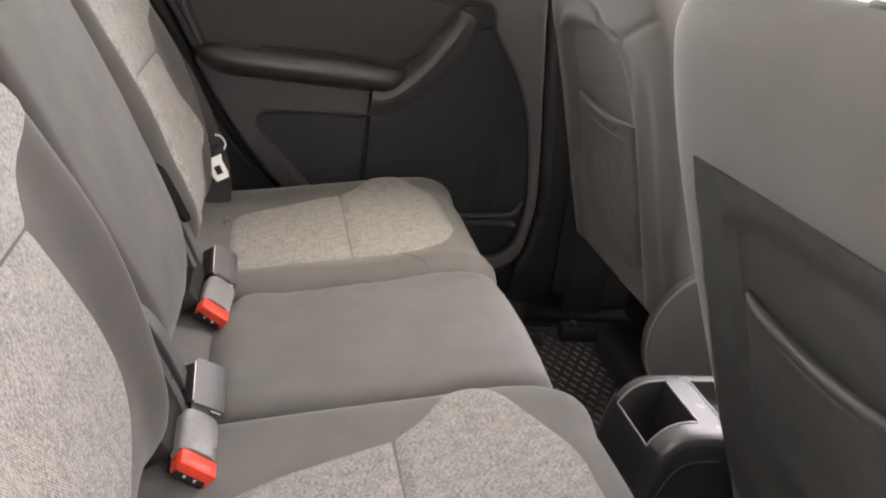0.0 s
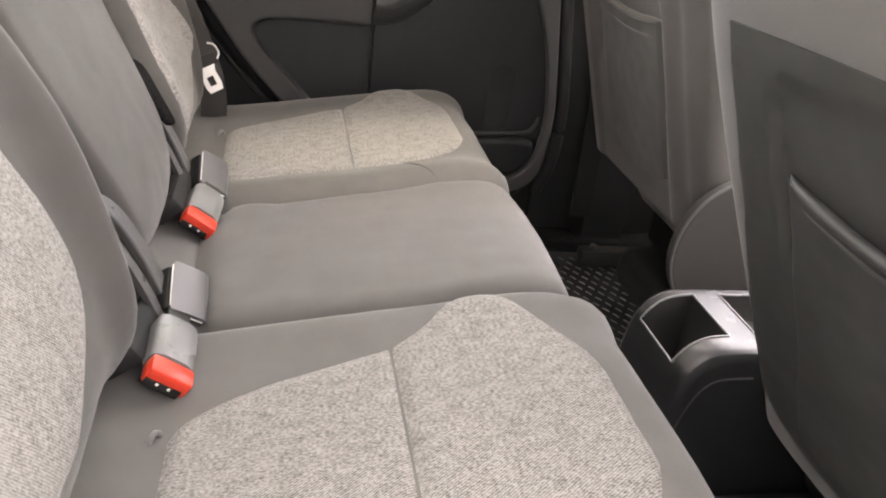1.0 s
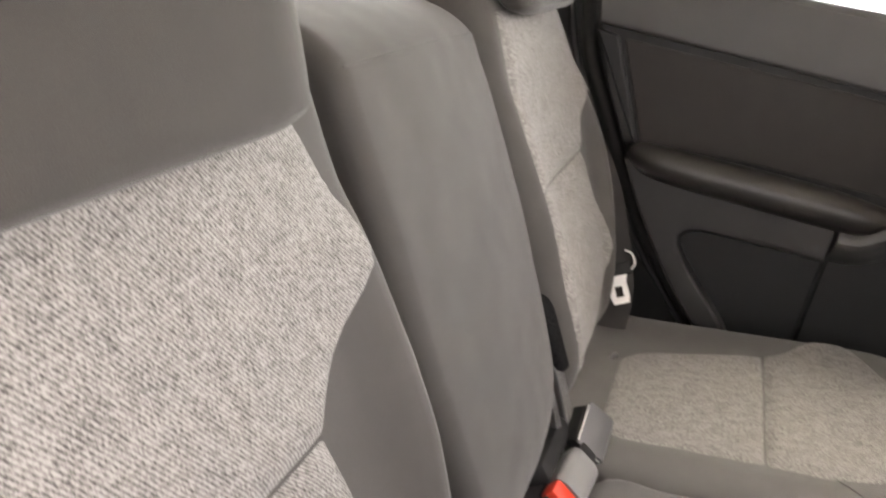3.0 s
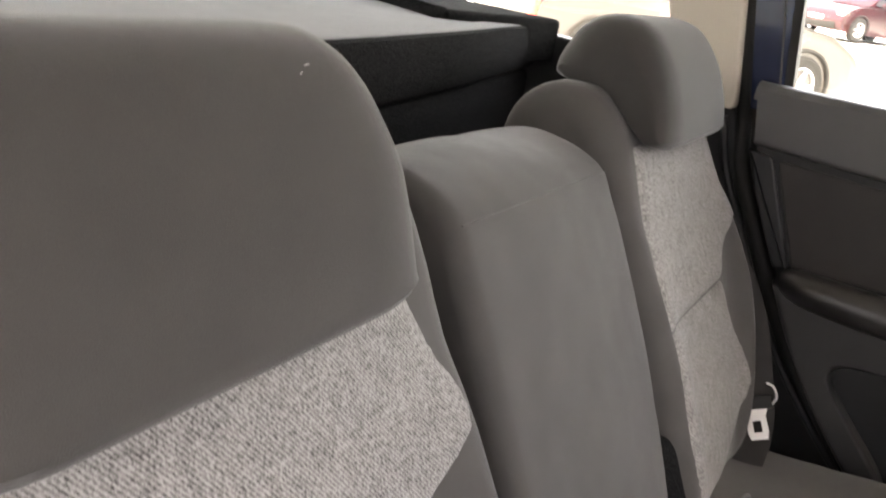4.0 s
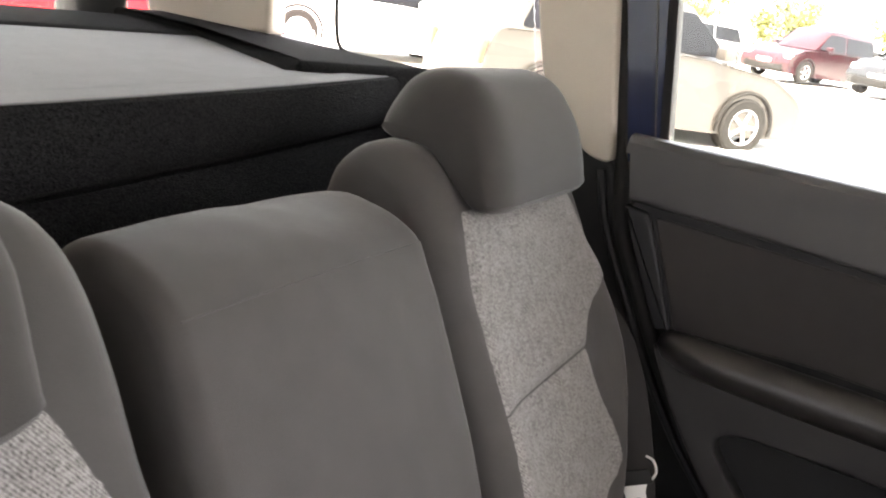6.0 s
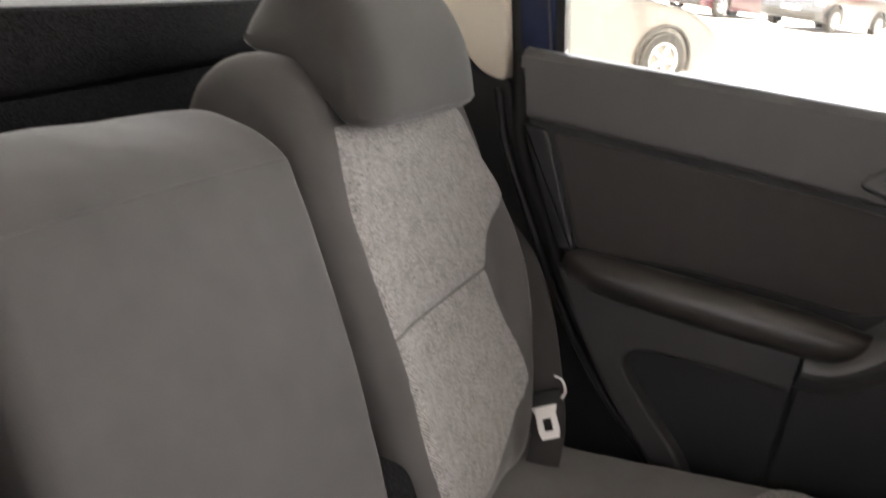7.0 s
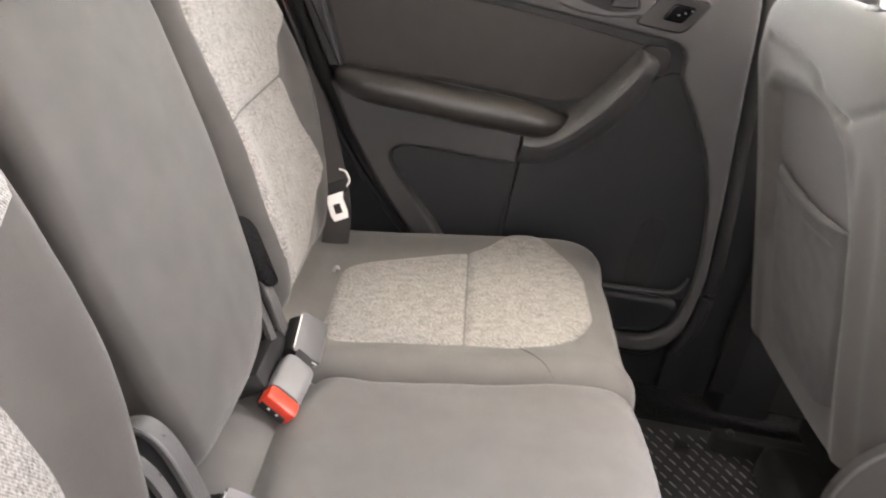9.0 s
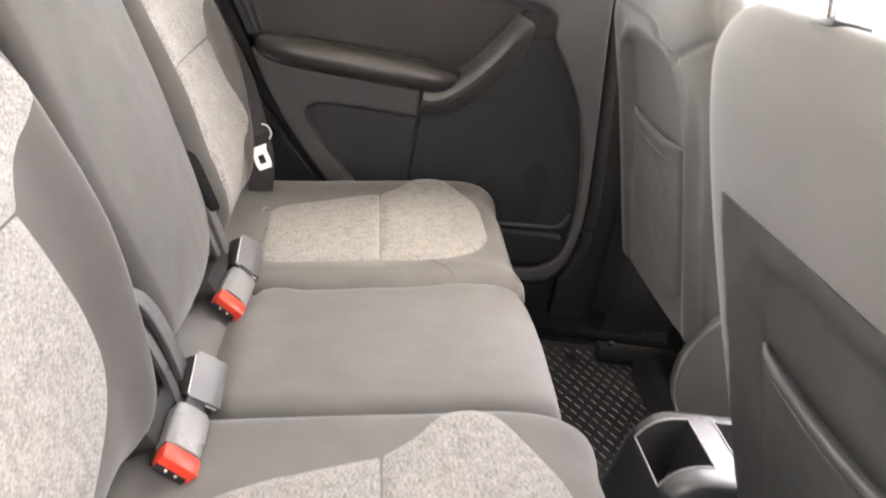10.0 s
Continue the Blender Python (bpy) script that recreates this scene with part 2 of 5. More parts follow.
def strip(outer, inner, low, high, bevel, place, count=90):
    """A raised band between two edge lines, with rounded rims."""
    a, b = spline(outer, count), spline(inner, count)
    rows = []
    for p, q in zip(a, b):
        w = max(np.linalg.norm(q - p), 1e-6)
        e = min(bevel / w, 0.4)
        row = [place(*p, low)]
        for k in range(5):
            t = math.pi / 2 * k / 4
            row.append(place(*(p + (q - p) * e * (1 - math.cos(t))), high - bevel + bevel * math.sin(t)))
        row += [place(*(p + (q - p) * (e + (1 - 2 * e) * k / 8)), high) for k in range(1, 8)]
        for k in range(4, -1, -1):
            t = math.pi / 2 * k / 4
            row.append(place(*(q + (p - q) * e * (1 - math.cos(t))), high - bevel + bevel * math.sin(t)))
        rows.append(row + [place(*q, low)])
    return sheet(rows, closed=True, caps=True)


def box(x0, x1, y0, y1, z0, z1, bevel=0.004, segments=2):
    bm = bmesh.new()
    bmesh.ops.create_cube(bm, size=1.0)
    for v in bm.verts:
        v.co = Vector(((x0 + x1) / 2 + v.co.x * (x1 - x0), (y0 + y1) / 2 + v.co.y * (y1 - y0), (z0 + z1) / 2 + v.co.z * (z1 - z0)))
    if bevel:
        bmesh.ops.bevel(bm, geom=bm.edges, offset=bevel, segments=segments, profile=0.5, affect="EDGES", clamp_overlap=True)
    return bm


def tube(points, radius, sides=10, flat=1.0, up=(0, 0, 1), count=None):
    """A rod along a smooth curve; radius may be one number or one for each given point; flat squeezes it along up."""
    n = count or max(2, 6 * len(points))
    r = radius if isinstance(radius, (list, tuple)) else [radius] * len(points)
    p = spline([(*q, w) for q, w in zip(points, r)], n)
    rows, up = [], Vector(up)
    for i in range(n):
        t = Vector(p[min(i + 1, n - 1), :3] - p[max(i - 1, 0), :3]).normalized()
        s = t.cross(up).normalized()
        w = s.cross(t)
        rows.append([Vector(p[i, :3]) + float(p[i, 3]) * (math.cos(a) * s + flat * math.sin(a) * w) for a in (2 * math.pi * k / sides for k in range(sides))])
    return sheet(rows, closed=True, caps=True)


def ribbon(points, width, thick, side=(0, 1, 0), count=24):
    """A strap along a curve, width measured along side."""
    p = spline(points, count)
    rows, side = [], Vector(side)
    for i in range(count):
        t = Vector(p[min(i + 1, count - 1)] - p[max(i - 1, 0)]).normalized()
        s = (side - side.dot(t) * t).normalized()
        n = s.cross(t)
        c = Vector(p[i])
        rows.append([c + a * width / 2 * s + b * thick / 2 * n for a, b in ((-1, -1), (0, -1), (1, -1), (1, 1), (0, 1), (-1, 1))])
    return sheet(rows, closed=True, caps=True)


def box_to(m, sx, sy, sz, bevel):
    """A rounded box of that size at the pose m."""
    bm = box(-sx / 2, sx / 2, -sy / 2, sy / 2, -sz / 2, sz / 2, bevel)
    bm.transform(m)
    return bm


# ---------------------------------------------------------------- upholstery
def ripple(x, y, z, size=1.0):
    """Slight unevenness of stuffed cloth."""
    return size * (0.0022 * mathutils.noise.noise(Vector((x, y, z)) * 11) + 0.0008 * mathutils.noise.noise(Vector((x, y, z)) * 34))


class Pad:
    """A stuffed form: a path in the xz plane carries sections across the car. half: half width along the path (0 to 1);
    lump(s, v): height of bolsters; edge: radius of the sides; depth: height of the side walls."""

    def __init__(self, path, count, middle, half, edge, depth, lump, right=None):
        self.p = spline(path, count)
        d = np.gradient(self.p, axis=0)
        d /= np.linalg.norm(d, axis=1)[:, None]
        self.n = np.stack([-d[:, 1], d[:, 0]], 1)
        self.len = np.r_[0, np.cumsum(np.linalg.norm(np.diff(self.p, axis=0), axis=1))]
        self.middle, self.half, self.edge, self.depth, self.lump, self.count = middle, half, edge, depth, lump, count
        self.right = right or half

    def point(self, i, y, lift=0.0):
        """The surface at row i (may be fractional) and y from the middle."""
        f = i - (k := min(int(i), self.count - 2))
        p = self.p[k] * (1 - f) + self.p[k + 1] * f
        n = self.n[k] * (1 - f) + self.n[k + 1] * f
        s = i / (self.count - 1)
        w = self.half(s) if y < 0 else self.right(s)
        v = max(-1, min(1, y / w))
        h = self.lump(s, v) + lift + ripple(p[0], self.middle + y, p[1])
        over = abs(y) - (w - self.edge)
        if over > 0:
            h -= self.edge - math.sqrt(max(0.0, self.edge**2 - min(over, self.edge) ** 2))
        return (p[0] + n[0] * h, self.middle + y, p[1] + n[1] * h)

    def row(self, z_or_x, axis):
        """The row at which the path passes a height or length for the first time."""
        q = self.p[:, axis]
        for i in range(self.count - 1):
            if (q[i] - z_or_x) * (q[i + 1] - z_or_x) <= 0 and q[i] != q[i + 1]:
                return i + (z_or_x - q[i]) / (q[i + 1] - q[i])
        return 0

    def shell(self, across=28):
        """The whole form; depth 0: the path goes round front and back, and flat sides close it."""
        rows, uvs = [], []
        e = self.edge
        for i in range(self.count):
            wl, wr = self.half(i / (self.count - 1)), self.right(i / (self.count - 1))
            ys = [-wl + e * (1 - math.cos(a)) for a in np.linspace(0, math.pi / 2, 8)] + list(np.linspace(-wl + e, wr - e, across))[1:-1]
            ys += [wr - e * (1 - math.cos(a)) for a in np.linspace(math.pi / 2, 0, 8)]
            top = [self.point(i, y) for y in ys]
            p, n = self.p[i], self.n[i]
            if self.depth:
                low = -e - self.depth
                def wall(y, h):
                    return (p[0] + n[0] * h, self.middle + y, p[1] + n[1] * h)
                top = [wall(-wl * 0.5, low), wall(-wl + 0.006, low), wall(-wl, low + 0.012)] + top + [wall(wr, low + 0.012), wall(wr - 0.006, low), wall(wr * 0.5, low)]
                ys = [-wl - 0.05] * 3 + ys + [wr + 0.05] * 3
            rows.append(top)
            uvs.append([(u, self.len[i]) for u in ys])
        if self.depth:
            return sheet(rows, uvs, closed=True, caps=True)
        bm = sheet(rows, uvs)
        bm.verts.ensure_lookup_table()
        n = len(rows[0])
        bm.faces.new([bm.verts[i * n] for i in range(self.count)])
        bm.faces.new([bm.verts[i * n + n - 1] for i in range(self.count)])
        return bm

    def patch(self, i0, i1, left, right, rows=26, across=22, lift=0.005, sink=0.003):
        """A sewn-on panel between rows i0 and i1, whose sides are functions of 0 to 1, with its edges drawn down into the seam."""
        pts, uvs = [], []
        for a in range(-1, rows + 1):
            t = min(max(a, 0), rows - 1) / (rows - 1)
            t = 0.5 - 0.5 * math.cos(math.pi * t)
            i = i0 + (i1 - i0) * t
            l, r = left(t), right(t)
            line, uv = [], []
            for b in range(-1, across + 1):
                q = min(max(b, 0), across - 1) / (across - 1)
                q = 0.5 - 0.5 * math.cos(math.pi * q)
                rim = a in (-1, rows) or b in (-1, across)
                near = min(q * (r - l), (1 - q) * (r - l), t * abs(self.len[-1] * (i1 - i0) / self.count), (1 - t) * abs(self.len[-1] * (i1 - i0) / self.count))
                up = -sink if rim else lift - 0.0053 * math.exp(-((near / 0.007) ** 2))
                y = l + (r - l) * q
                line.append(self.point(i, y, up))
                uv.append((y, np.interp(i, range(self.count), self.len)))
            pts.append(line)
            uvs.append(uv)
        return sheet(pts, uvs)


def smooth_table(*pairs):
    q = spline(pairs, 80)
    return lambda t: float(np.interp(t, q[:, 0], q[:, 1]))


# ---------------------------------------------------------------- car shell
def wall_piece(name, outline, y_in, y_out, mat, label="", bevel=0.006, parent=None, kind="structure"):
    """A trim piece of the car's side over an outline in x and z; its face looks towards the cabin."""
    sgn = 1 if y_in > 0 else -1
    thick = abs(y_out - y_in)
    ob = part(name, slab(outline, -thick, 0.0, bevel, lambda u, v, h: (u, y_in - sgn * h, v)), mat, parent, label)
    if parent is None:
        tagged(ob, label, name.replace("_", " "), kind=kind)
    return ob


floor_ob = part("floor", box(-1.35, 1.7, -0.70, 0.70, -0.06, 0.0, 0.01), CARPET)
tagged(floor_ob, "black needle-felt carpet over the car floor", "floor", kind="structure")


def pierced(x0, x1, y0, y1, z0, z1, hole):
    """A flat panel with a rectangular opening."""
    a, b, c, d = hole
    outer, inner = [(x0, y0), (x1, y0), (x1, y1), (x0, y1)], [(a, c), (b, c), (b, d), (a, d)]
    return sheet([[(*p, z0) for p in outer], [(*p, z1) for p in outer], [(*p, z1) for p in inner], [(*p, z0) for p in inner], [(*p, z0) for p in outer]], closed=True)


# unseen roof opening, added so that daylight falls on the cushions
ADDED_ROOF_HOLE = (0.14, 0.44, -0.08, 0.15)
roof = part("ceiling", pierced(-1.30, 1.1, -0.62, 0.62, 1.27, 1.31, ADDED_ROOF_HOLE), HEADLINER, smooth=False)
tagged(roof, "pale cloth headlining of the car roof", "ceiling", kind="structure")
roof_pane = part("added_roof_light", box(0.11, 0.47, -0.11, 0.18, 1.312, 1.317, 0.0), WINDOW)
roof_pane.visible_shadow = False
tagged(roof_pane, "unseen clear glass panel added to the car roof to let daylight in", "roof window", kind="structure")
roof_skin = part("roof_skin", pierced(-1.36, 1.15, -0.68, 0.68, 1.325, 1.345, ADDED_ROOF_HOLE), BLUE_PAINT, smooth=False)
tagged(roof_skin, "dark blue painted steel car roof", "roof", kind="structure")

C_OUT = rounded([(-0.243, 0.79), (-0.285, 1.0), (-0.335, 1.26), (-0.49, 1.26), (-0.432, 1.06), (-0.398, 0.94), (-0.375, 0.875), (-0.335, 0.835), (-0.285, 0.795)], 0.02)
D_OUT = rounded([(-0.955, 0.872), (-0.965, 0.98), (-0.99, 1.26), (-1.36, 1.26), (-1.33, 0.98), (-1.29, 0.84)], 0.02)
RAIL_OUT = rounded([(0.60, 1.19), (0.60, 1.30), (-1.30, 1.30), (-1.30, 1.22), (-0.33, 1.22)], 0.01)
SIDE_OUT = rounded([(-0.245, 0.795), (-0.30, 0.80), (-0.335, 0.835), (-0.42, 0.842), (-0.70, 0.848), (-0.83, 0.868), (-0.96, 0.875), (-1.30, 0.845), (-1.30, 0.0), (0.16, 0.0), (0.16, 0.20), (0.05, 0.32), (-0.03, 0.41), (-0.10, 0.51), (-0.17, 0.63), (-0.215, 0.71)], 0.01)
for s in (1, -1):
    wall_piece("pillar_trim", C_OUT, 0.735 * s, 0.765 * s, CREAM, "cream plastic trim of the rear door pillar", 0.005)
    wall_piece("pillar_trim", D_OUT, 0.735 * s, 0.775 * s, CREAM, "cream plastic trim of the rearmost pillar", 0.012)
    wall_piece("roof_rail", RAIL_OUT, 0.65 * s, 0.76 * s, HEADLINER, "pale cloth-covered rail above the side windows")
    wall_piece("side_trim", SIDE_OUT, 0.745 * s, 0.785 * s, PLASTIC_DARK, "black carpeted side panel beside the rear seat")
    skin = part("body_side", box(-1.40, -0.235, 0.79 * s if s > 0 else -0.83, 0.83 if s > 0 else -0.79, -0.20, 0.835, 0.01), BLUE_PAINT)
    tagged(skin, "dark blue painted steel rear wing", "car body", kind="structure")
    rocker = part("rocker_panel", box(-0.24, 1.7, 0.758 if s > 0 else -0.83, 0.83 if s > 0 else -0.758, -0.25, 0.16 if s > 0 else -0.02, 0.02), SEAL_SHADE)
    tagged(rocker, "black painted body edge under the doors", "car body", kind="structure")
    sill = part("door_sill", box(-0.25, 1.6, 0.655 if s > 0 else -0.74, 0.74 if s > 0 else -0.655, -0.12, 0.022, 0.010, 3), CARPET)
    tagged(sill, "black plastic door sill along the footwell", "door sill", kind="structure")
    pane = part("quarter_window", slab(rounded([(-0.40, 0.84), (-0.50, 1.24), (-0.97, 1.24), (-0.845, 0.86)], 0.03), 0, 0.004, 0.001, lambda u, v, h, s=s: (u, s * (0.775 + h), v)), WINDOW)
    pane.visible_shadow = False
    tagged(pane, "clear rear quarter window glass", "window", kind="structure")
    seal = part("window_seal", tube([(-0.845, 0.772 * s, 1.22), (-0.838, 0.772 * s, 1.0), (-0.826, 0.772 * s, 0.90), (-0.80, 0.772 * s, 0.868), (-0.70, 0.772 * s, 0.858)], 0.004, 6), SEAL_SHADE)
    tagged(seal, "thin black rubber window seal", "window seal", kind="structure")

# tailgate round the rear window
gate = thing("tailgate", "dark blue tailgate with its wide rear window", "tailgate", kind="structure")
part("lower_panel", box(-1.43, -1.33, -0.70, 0.70, -0.15, 0.83, 0.02), PLASTIC_DARK, gate)
part("ledge", box(-1.36, -1.22, -0.68, 0.68, 0.80, 0.842, 0.015, 3), CREAM, gate, "cream plastic ledge under the rear window")
for s in (1, -1):
    part("window_post", box(-1.40, -1.30, 0.585 if s > 0 else -0.70, 0.70 if s > 0 else -0.585, 0.80, 1.30, 0.02, 3), PLASTIC_DARK, gate)
part("upper_rail", box(-1.38, -1.28, -0.70, 0.70, 1.22, 1.32, 0.02), PLASTIC_DARK, gate)
rear_glass = part("pane", box(-1.365, -1.360, -0.60, 0.60, 0.83, 1.23, 0), WINDOW, gate)
rear_glass.visible_shadow = False

# front of the cabin
dash = thing("dashboard", "black plastic dashboard across the car", "dashboard", kind="structure")
part("dash_body", sheet([[(x, y, z) for x, z in ((1.25, 0.25), (1.22, 0.5), (1.27, 0.70), (1.40, 0.76), (1.75, 0.72), (1.75, 0.2))] for y in (-0.69, -0.3, 0.3, 0.69)], closed=True, caps=True), PLASTIC_DARK, dash)
# added unseen panel, taller than the dashboard to hold back windscreen light
bulk = part("front_light_stop", box(1.70, 1.76, -0.76, 0.76, -0.1, 1.0, 0.01), PLASTIC_DARK)
tagged(bulk, "unseen black panel added to close the footwells and block low windscreen light", "bulkhead", kind="structure")
for s in (1, -1):
    lo, hi = (0.66, 0.74) if s > 0 else (-0.74, -0.66)
    bp = part("door_pillar", sheet([[(x + dx, y, z) for dx, y in ((0, 0.722 * s), (0.10, 0.722 * s), (0.12, 0.672 * s), (0.22, 0.672 * s), (0.24, 0.76 * s), (0, 0.76 * s))] for x, z in ((0.66, 0.0), (0.655, 0.30), (0.625, 0.55), (0.575, 0.80), (0.50, 1.25))], closed=True, caps=True), PLASTIC_DARK)
    tagged(bp, "black plastic lower trim of the middle door pillar", "door pillar", kind="structure")
    fd = part("front_door_lining", box(0.84, 1.70, 0.70 if s > 0 else -0.78, 0.78 if s > 0 else -0.70, 0.02, 0.80, 0.02), PLASTIC)
    tagged(fd, "charcoal plastic lining of the closed front door", "door lining", kind="structure")
    ap = part("windscreen_pillar", tube([(1.72, 0.66 * s, 0.74), (1.45, 0.64 * s, 0.98), (1.08, 0.60 * s, 1.27)], 0.04, 10), PLASTIC_DARK)
    tagged(ap, "black trim of the windscreen pillar", "pillar", kind="structure")


# ---------------------------------------------------------------- far rear door
def at_door(u, v, h):
    return (u, 0.708 - h, v)


door = thing("rear_door", "closed rear car door with charcoal plastic lining and armrest", "car door", at=(0, 0, 0))
SHELL = rounded([(-0.213, 0.838), (-0.195, 0.75), (-0.15, 0.66), (-0.105, 0.565), (-0.05, 0.465), (0.015, 0.375), (0.08, 0.30), (0.15, 0.235), (0.26, 0.13), (0.40, 0.105), (0.61, 0.10), (0.665, 0.16), (0.676, 0.29), (0.650, 0.50), (0.616, 0.70), (0.592, 0.838)], 0.02)
part("inner_shell", slab(SHELL, -0.045, 0.0, 0.006, at_door), PLASTIC_DARK, door)
UP_OUT = [(-0.212, 0.845), (-0.10, 0.845), (0.1, 0.845), (0.3, 0.845), (0.48, 0.845), (0.575, 0.842), (0.592, 0.82), (0.602, 0.77), (0.613, 0.69), (0.630, 0.58), (0.645, 0.48), (0.659, 0.38), (0.668, 0.30), (0.664, 0.21), (0.645, 0.15), (0.60, 0.120), (0.52, 0.117), (0.44, 0.117)]
UP_IN = [(-0.192, 0.752), (-0.10, 0.749), (0.08, 0.743), (0.25, 0.736), (0.40, 0.728), (0.465, 0.725), (0.490, 0.716), (0.500, 0.698), (0.502, 0.668), (0.533, 0.625), (0.588, 0.535), (0.622, 0.44), (0.642, 0.33), (0.644, 0.25), (0.630, 0.19), (0.59, 0.155), (0.52, 0.148), (0.44, 0.148)]
part("upper_trim", strip(UP_OUT, UP_IN, -0.01, 0.016, 0.009, at_door), TRIM, door, "smooth charcoal upper trim that runs down the front edge")
part("window_ledge", sheet([[(x, y, z) for y, z in ((0.6895, 0.822), (0.6895, 0.838), (0.698, 0.8475), (0.715, 0.850), (0.745, 0.847), (0.762, 0.837), (0.762, 0.80))] for x in (-0.213, 0.0, 0.2, 0.4, 0.592)]), TRIM, door)
INS = [(-0.152, 0.737), (0.22, 0.727), (0.40, 0.714), (0.470, 0.706), (0.462, 0.66), (0.40, 0.62), (0.30, 0.582), (0.1, 0.585), (-0.082, 0.572)]
part("cloth_insert", slab(rounded(INS, 0.012), -0.01, 0.005, 0.004, at_door), INSERT, door, "dark cloth insert panel")
part("rear_border", slab(rounded([(-0.200, 0.744), (-0.160, 0.740), (-0.086, 0.572), (-0.110, 0.568), (-0.158, 0.655)], 0.006), -0.01, 0.011, 0.004, at_door), PLASTIC_DARK, door)
arm = tube([(-0.088, 0.692, 0.566), (-0.072, 0.676, 0.562), (-0.03, 0.664, 0.559), (0.09, 0.659, 0.558), (0.21, 0.660, 0.556), (0.285, 0.667, 0.552), (0.335, 0.684, 0.556)], [0.010, 0.025, 0.031, 0.033, 0.033, 0.029, 0.014], 20, 0.94, count=50)
part("armrest", arm, PADDING, door, "padded black armrest roll with a soft sheen")
BASE_OUT = [(0.248, 0.534), (0.15, 0.536), (0.03, 0.538), (-0.055, 0.545), (-0.098, 0.556), (-0.085, 0.525), (-0.048, 0.462), (0.015, 0.374), (0.085, 0.294), (0.15, 0.228)]
BASE_IN = [(0.248, 0.463), (0.16, 0.463), (0.085, 0.462), (0.050, 0.458), (0.030, 0.446), (0.028, 0.430), (0.040, 0.408), (0.085, 0.360), (0.142, 0.300), (0.180, 0.235)]
part("armrest_base", strip(BASE_OUT, BASE_IN, -0.01, 0.042, 0.012, at_door), PLASTIC, door, "smooth panel under the armrest that runs down the rear edge")
GRAB_LOW = [(0.252, 0.463), (0.285, 0.465), (0.315, 0.476), (0.346, 0.497), (0.385, 0.535), (0.419, 0.577), (0.445, 0.63), (0.462, 0.690)]
GRAB_TOP = [(0.252, 0.534), (0.268, 0.534), (0.288, 0.542), (0.318, 0.567), (0.350, 0.604), (0.380, 0.645), (0.405, 0.682), (0.418, 0.705)]
handle_rows = []
for k, (p, q) in enumerate(zip(spline(GRAB_LOW, 60), spline(GRAB_TOP, 60))):
    end = min(1.0, math.sqrt(max(0.0, 1 - max(0.0, (k - 52) / 7.2) ** 2)))
    row = [at_door(*(q + (p - q) * t), -0.01 + (h + 0.01) * (0.35 + 0.65 * end)) for t, h in ((0.0, -0.01), (0.0, 0.030), (0.03, 0.046), (0.09, 0.060), (0.18, 0.068), (0.29, 0.071), (0.40, 0.068), (0.52, 0.059), (0.66, 0.046), (0.80, 0.035), (0.92, 0.027), (0.98, 0.018), (1.0, -0.01))]
    handle_rows.append(row)
part("grab_handle", sheet(handle_rows, closed=True, caps=True), TRIM, door, "smooth charcoal grab handle rising from the armrest")
# shadow round the handle tip, laid on as a flat black sheet
part("grip_shade", slab(rounded([(0.412, 0.672), (0.424, 0.713), (0.462, 0.716), (0.476, 0.696), (0.470, 0.662)], 0.014), -0.01, 0.0175, 0.002, at_door), SEAL_SHADE, door, "dark sheet standing for the shadow round the end of the grab handle")
part("rear_panel", slab(rounded([(0.020, 0.475), (0.2555, 0.475), (0.2555, 0.20), (0.17, 0.20), (0.125, 0.30), (0.07, 0.36), (0.018, 0.43)], 0.01), -0.01, 0.010, 0.006, at_door), PLASTIC_DARK, door)
POCKET = [(0.2585, 0.475), (0.30, 0.48), (0.348, 0.51), (0.42, 0.585), (0.455, 0.66), (0.500, 0.680), (0.540, 0.635), (0.598, 0.540), (0.632, 0.44), (0.652, 0.33), (0.652, 0.25), (0.600, 0.235), (0.45, 0.235), (0.2585, 0.23)]
part("pocket_panel", slab(rounded(POCKET, 0.02), -0.01, 0.006, 0.004, at_door), PLASTIC_DARK, door, "dark recessed panel above the door pocket")
# shade of the bottle hollow, as a thin black sheet on the panel
part("bottle_shade", slab(rounded([(0.512, 0.262), (0.562, 0.262), (0.568, 0.385), (0.550, 0.405), (0.525, 0.402), (0.512, 0.378)], 0.014), -0.01, 0.0068, 0.0006, at_door), SEAL_SHADE, door, "dark bottle-shaped sheet standing for a shaded hollow")
part("pocket_lip", tube([(0.29, 0.685, 0.247), (0.45, 0.683, 0.254), (0.585, 0.684, 0.262), (0.618, 0.688, 0.270), (0.632, 0.693, 0.298)], [0.004, 0.005, 0.005, 0.005, 0.003], 8), PLASTIC, door)
part("lower_trim", slab(rounded([(0.266, 0.236), (0.45, 0.246), (0.60, 0.251), (0.632, 0.240), (0.628, 0.196), (0.592, 0.160), (0.40, 0.150), (0.266, 0.155)], 0.02), -0.01, 0.026, 0.014, at_door, 4), PLASTIC_DARK, door)
REL = rounded([(0.246, 0.755), (0.285, 0.792), (0.335, 0.813), (0.41, 0.815), (0.428, 0.760), (0.35, 0.744), (0.29, 0.744)], 0.02)
rel = part("release_surround", slab(REL, -0.002, 0.022, 0.006, at_door), TRIM, door)
# black sheet on the surround imitates the shade behind the lever
part("release_shade", slab(rounded([(0.288, 0.764), (0.325, 0.796), (0.385, 0.800), (0.40, 0.765), (0.35, 0.754)], 0.014), 0.0, 0.0225, 0.0005, at_door), SEAL_SHADE, rel, "dark sheet standing for the shade behind the release lever")
